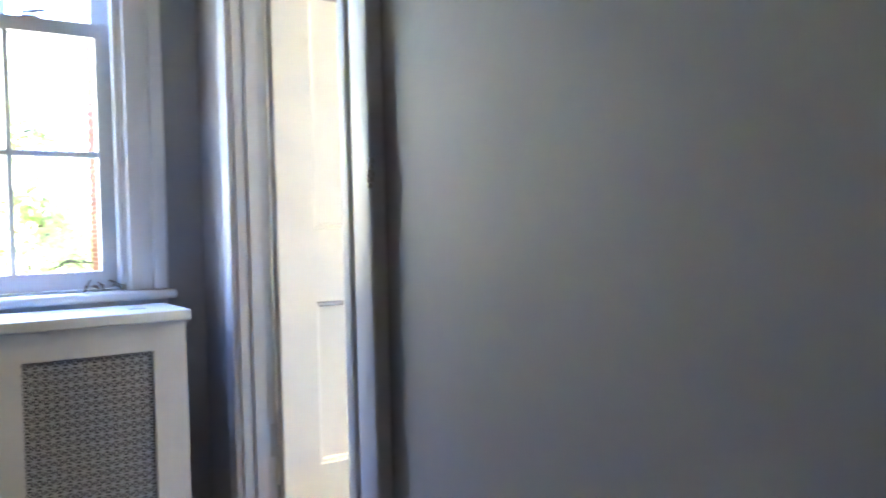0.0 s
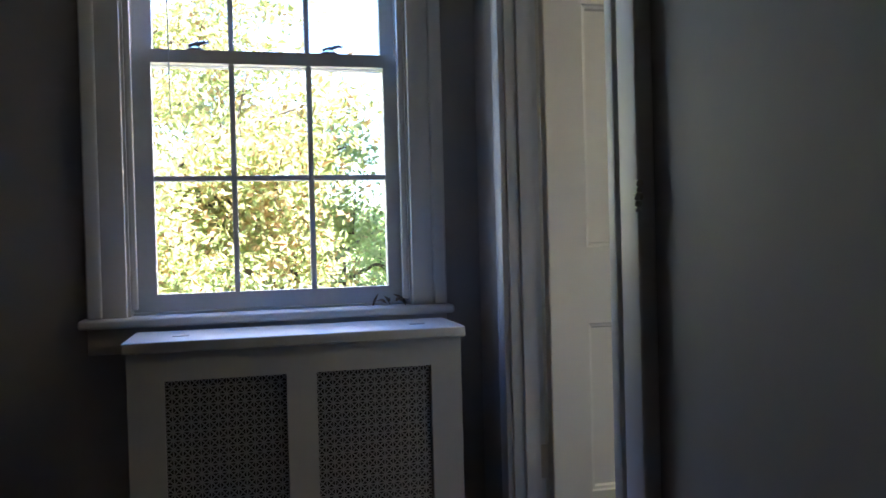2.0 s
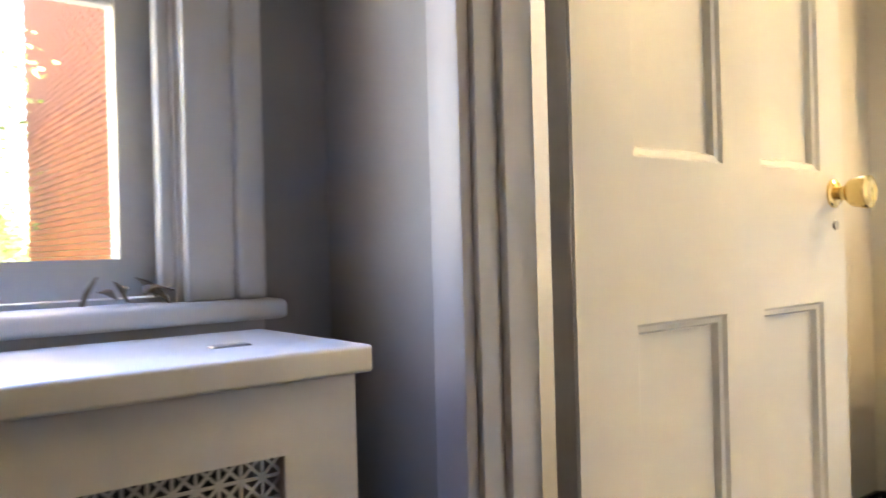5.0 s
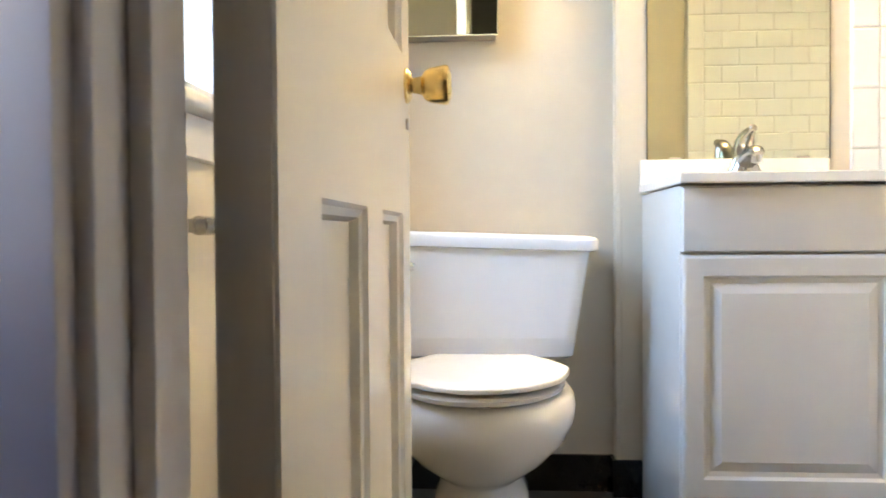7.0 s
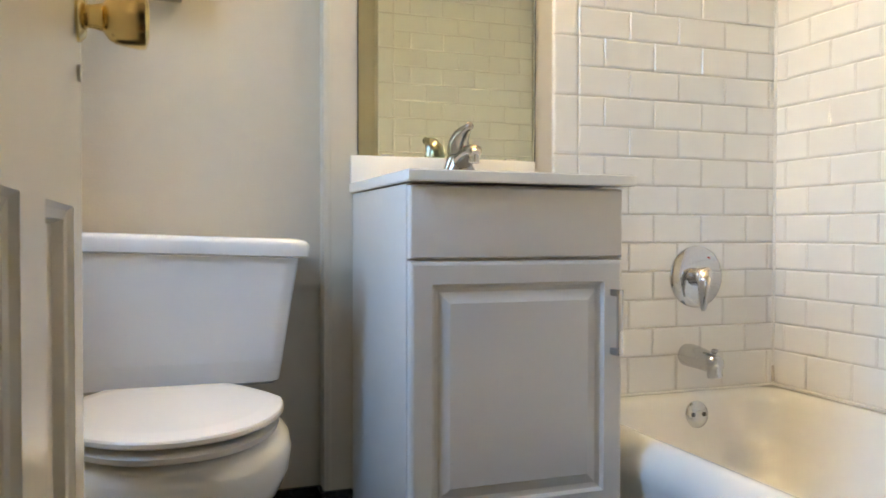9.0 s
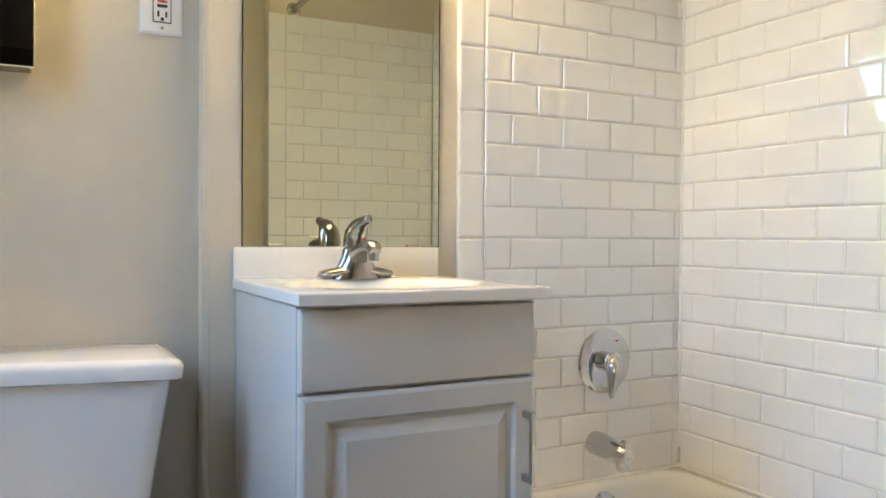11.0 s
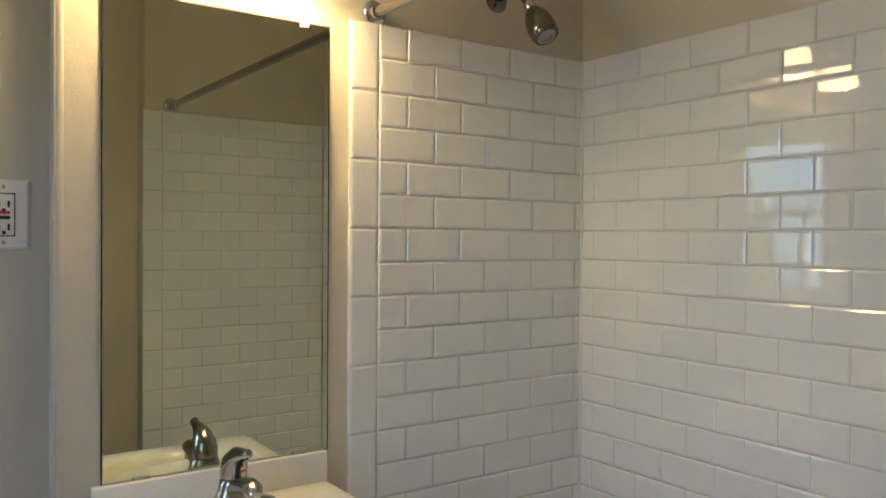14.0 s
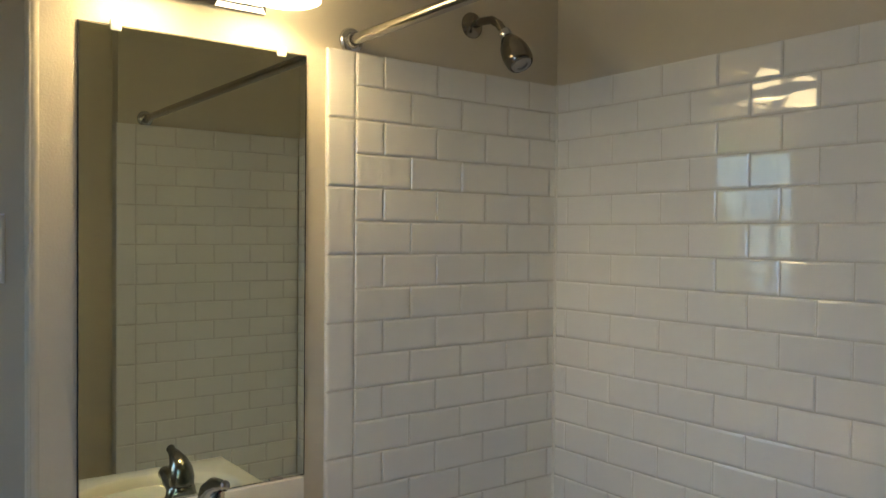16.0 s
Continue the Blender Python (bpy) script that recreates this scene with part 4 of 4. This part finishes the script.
# ---- black tile base ----
base = thing("baseboard", (TOILET_X, 1.8, 0), "glossy black tile base along the bathroom wall", "baseboard", "structure")
part("course", blocks((TOILET_X - 0.012, TOILET_X, 1.347, NORTH - 0.012, BF, 0.197)), M_BLACK, base)
part("return", block(EAST - 0.012, TOILET_X - 0.012, 1.345, 1.357, BF, 0.197, 0.001, 1), M_BLACK, base)
part("course", block(EAST - 0.012, EAST - 0.001, 1.278, 1.3455, BF, 0.197, 0.001, 1), M_BLACK, base)
part("course", block(BATH_X, TOILET_X - 0.012, NORTH - 0.012, NORTH, BF, 0.197, 0.001, 1), M_BLACK, base)
# ---- outside ----
GROUND = -6.5
single("ground", blocks((-400, 400, 4, 900, GROUND - 1, GROUND)), M_GROUND, "grass and leaf-covered ground far below the windows", "ground", "structure", smooth=0)


def tree(name, at, height, spread, low, mat, seed, leaves, label):
    """Trunk, forking limbs and a ragged crown of single leaves in clumps."""
    rnd = np.random.default_rng(seed)
    t = thing(name, at, label, "tree")
    base_pt = Vector(at)
    lean = Vector((rnd.uniform(-0.5, 0.5), rnd.uniform(-0.5, 0.5), 0))
    fork = base_pt + Vector((0, 0, height * 0.42)) + lean * 0.4
    top_pt = base_pt + Vector((0, 0, height * 0.86)) + lean
    bm = bmesh.new()
    tube(bm, (base_pt, base_pt + Vector((0.05, 0, height * 0.2)), fork, fork.lerp(top_pt, 0.5) + Vector((0.15, 0.1, 0)), top_pt), (0.24, 0.20, 0.15, 0.08, 0.02), 10)
    part("trunk", bm, M_BARK, t)
    tips = []
    bm = bmesh.new()
    for k in range(15):
        s = rnd.uniform(0.2, 0.95)
        a = fork.lerp(top_pt, s)
        if k < 5:
            a = base_pt.lerp(fork, rnd.uniform(0.6, 1.0))
        az = k * 2.4 + rnd.uniform(-0.4, 0.4)
        ln = spread * rnd.uniform(0.65, 1.05) * (1.05 - 0.5 * s)
        e = a + Vector((math.cos(az) * ln, math.sin(az) * ln, rnd.uniform(0.1, 0.55) * ln))
        mid = a.lerp(e, 0.5) + Vector((0, 0, 0.12 * ln))
        tube(bm, (a, mid, e), (0.06, 0.035, 0.010), 7)
        for j in range(5):
            f = mid.lerp(e, rnd.uniform(0, 1))
            g = f + Vector(rnd.normal(0, 0.36 * ln, 3)) * 0.8
            tube(bm, (f, f.lerp(g, 0.5) + Vector((0, 0, 0.06)), g), (0.016, 0.010, 0.004), 5)
            tips.extend((f.lerp(g, 0.6), g))
        tips.extend((e, mid))
    tagged(part("limbs", bm, M_BARK, t), kind="stuff")
    tips = np.array([p[:] for p in tips])
    c = tips[rnd.integers(0, len(tips), leaves)] + rnd.normal(0, 0.26, (leaves, 3)) * np.array((1, 1, 0.7))
    c = c[c[:, 2] > low]
    n = len(c)
    u = rnd.normal(0, 1, (n, 3))
    u /= np.linalg.norm(u, axis=1)[:, None]
    w = np.cross(u, rnd.normal(0, 1, (n, 3)))
    w /= np.linalg.norm(w, axis=1)[:, None]
    size = rnd.uniform(0.032, 0.066, n)[:, None]
    fold = np.cross(u, w) * size * 0.35
    v = np.stack((c - u * size, c + w * size * 0.55 + fold, c + u * size, c - w * size * 0.55 + fold), 1).reshape(-1, 3)
    i = np.arange(n)[:, None] * 4
    me = bpy.data.meshes.new("crown")
    me.from_pydata(v.tolist(), [], np.concatenate((i + np.array((0, 1, 2)), i + np.array((0, 2, 3)))).tolist())
    me.materials.append(mat)
    crown = new("crown", me)
    bpy.context.view_layer.update()
    crown.parent, crown.matrix_parent_inverse = t, t.matrix_world.inverted()
    crown["kind"] = "stuff"


tree("tree", (-3.7, 8.6, GROUND), 12.4, 2.9, -4.5, M_LEAF_AMBER, 2, 40000, "tall golden autumn tree with dark branches")
tree("tree", (-2.3, 11.6, GROUND), 10.3, 2.4, -5.0, M_LEAF_GREEN, 5, 17000, "yellow-green leafy tree in autumn")
tree("tree", (-1.2, 15.5, GROUND), 9.4, 2.6, -5.0, M_LEAF_GREEN, 9, 15000, "yellow-green leafy tree in autumn")
tree("tree", (-4.4, 15.0, GROUND), 13.0, 3.2, -5.0, M_LEAF_GOLD, 12, 24000, "golden and rust coloured autumn tree")
tree("tree", (-6.6, 11.5, GROUND), 12.2, 3.0, -5.0, M_LEAF_GREEN, 15, 20000, "tall yellow-green leafy tree")
tree("tree", (-0.6, 23.0, GROUND), 10.6, 3.6, -5.0, M_LEAF_GREEN, 21, 20000, "distant pale green leafy tree")
tree("tree", (-4.2, 24.0, GROUND), 13.0, 3.8, -5.0, M_LEAF_GOLD, 23, 20000, "distant golden autumn tree")

# brick wing of the neighbouring building
BRX, BRY0, BRY1 = -0.33, 7.2, 12.25
wing = thing("brick_building", (3.0, 9.5, GROUND), "red brick apartment building wing with pale mortar joints", "building")
part("wall", blocks((BRX, 7.0, BRY0, BRY1, GROUND, 9.0)), M_MORTAR, wing, "", 0)
part("roof", blocks((BRX - 0.15, 7.2, BRY0 - 0.15, BRY1 + 0.15, 9.0, 9.35)), M_MORTAR, wing, "", 0)
brick_me = mesh_of("brick", block(-0.012, 0.012, -0.1, 0.1, -0.0285, 0.0285, 0.004, 1), M_BRICK, 0)


def place(me, name, parent, m):
    ob = new(name, me)
    ob.parent = parent
    ob.matrix_local = Matrix.Translation(-Vector(parent.location)) @ m
    return ob


COURSE = 0.0667
bm = bmesh.new()
for r in range(-70, 130):
    z = 1.0 + r * COURSE
    for k in range(23):
        y = BRY1 - 0.1 - k * 0.2133 - (0.1067 if r % 2 else 0.0)
        if 0 <= r < 24 and k < 12:
            place(brick_me, "brick", wing, pose(BRX - 0.004, y, z))
        else:
            box(bm, BRX - 0.014, BRX + 0.008, y - 0.1, y + 0.1, z - 0.0285, z + 0.0285)
tagged(part("brickwork", bm, M_BRICK, wing, "", 0), kind="stuff")


# ---- wall tiles, laid one by one ----
def tile_mesh(w, h, d=0.009, r=0.0052):
    """A glazed tile with a pillowed face; the face looks along -y, z up."""
    bm = bmesh.new()
    ring = lambda i, y: [(-w / 2 + i, y, -h / 2 + i), (w / 2 - i, y, -h / 2 + i), (w / 2 - i, y, h / 2 - i), (-w / 2 + i, y, h / 2 - i)]
    loft(bm, [ring(0, d), ring(0, r * 0.62), ring(r * 0.32, r * 0.22), ring(r, 0.0)])
    bmesh.ops.recalc_face_normals(bm, faces=bm.faces[:])
    me = bpy.data.meshes.new("tile")
    bm.to_mesh(me)
    bm.free()
    me.materials.append(M_TILE)
    me.shade_smooth()
    me.set_sharp_from_angle(angle=radians(8))
    return me


JOINT, cuts = 0.0022, {}
random.seed(11)


def tile_run(wall, origin, along, normal_turn, length, first, skip=None):
    """Rows of running bond from a start edge. first(r): width of the row's first piece."""
    for r in range(ROWS):
        z = TILE_TOP - (r + 0.5) * TILE_H
        a, w = 0.0, first(r)
        while a < length - 0.008:
            w = min(w, length - a)
            key = round(w - JOINT, 3)
            if key > 0.006:
                drop = 0.0225 if r == ROWS - 1 else 0.0
                if (key, drop) not in cuts:
                    cuts[key, drop] = tile_mesh(key, TILE_H - JOINT + drop)
                m = pose(origin[0] + along[0] * (a + w / 2), origin[1] + along[1] * (a + w / 2), z, random.gauss(0, 0.12), 0, normal_turn + random.gauss(0, 0.14))
                place(cuts[key, drop], "tile", wall, Matrix.Translation((0, 0, -drop / 2)) @ m)
            a += w
            w = TILE_W


def grout(wall, dims):
    part("grout", blocks(dims), M_GROUT, wall, "", 0)


def edge_trim(wall, x, y0, turn):
    me = tile_mesh(0.073, 2 * TILE_H - JOINT, 0.009, 0.006)
    for r in range(ROWS // 2):
        place(me, "edge_tile", wall, pose(x, y0, TILE_TOP - (2 * r + 1) * TILE_H, random.gauss(0, 0.1), 0, turn + random.gauss(0, 0.15)))


Y0 = 0.660
grout(wall_e, (0.0030, EAST - 0.0005, -0.0035, TUB_N - 0.002, RIM - 0.036, TILE_TOP - 0.001))
tile_run(wall_e, (0.0, Y0), (0, -1), -90, Y0, lambda r: TILE_W if r % 2 else TILE_W / 2)
edge_trim(wall_e, 0.0, Y0 + 0.0375, -90)
grout(wall_s, (-1.602, 0.002, -0.0145, -0.0030, RIM - 0.036, TILE_TOP - 0.001))
tile_run(wall_s, (0.0, 0.0), (-1, 0), 180, 1.60, lambda r: 0.127 if r % 2 else 0.044)
grout(wall_a, (-1.6145, -1.6030, 0.0005, TUB_N + 0.043, RIM - 0.036, TILE_TOP - 0.001))
tile_run(wall_a, (-1.60, Y0 + 0.045), (0, -1), 90, Y0 + 0.045, lambda r: TILE_W / 2 if r % 2 else TILE_W)
edge_trim(wall_a, -1.60, Y0 + 0.0825, 90)
single("corner_caulk", tube(bmesh.new(), ((-0.0008, 0.0008, RIM - 0.02), (-0.0008, 0.0008, 1.2), (-0.0008, 0.0008, TILE_TOP)), 0.0040, 10), M_TUB, "white caulk bead in the tiled corner", "caulk", "structure")
single("tub_caulk", tube(bmesh.new(), ((-0.0020, 0.004, 0.3765), (-0.0020, 0.4, 0.3765), (-0.0020, TUB_N, 0.3765)), 0.0040, 10), M_TUB, "white caulk bead between tub and tiles", "caulk", "structure")
single("tub_caulk", tube(bmesh.new(), ((-0.006, 0.0022, 0.3768), (-0.8, 0.0022, 0.3768), (-1.594, 0.0022, 0.3768)), 0.0048, 10), M_TUB, "white caulk bead along the long tiled wall", "caulk", "structure")
single("corner_stain", block(-0.0075, -0.0005, 0.001, 0.0065, 0.385, 0.432, 0.002), M_CAULK, "brown mildewed caulk in the tub corner", "stain", "structure")
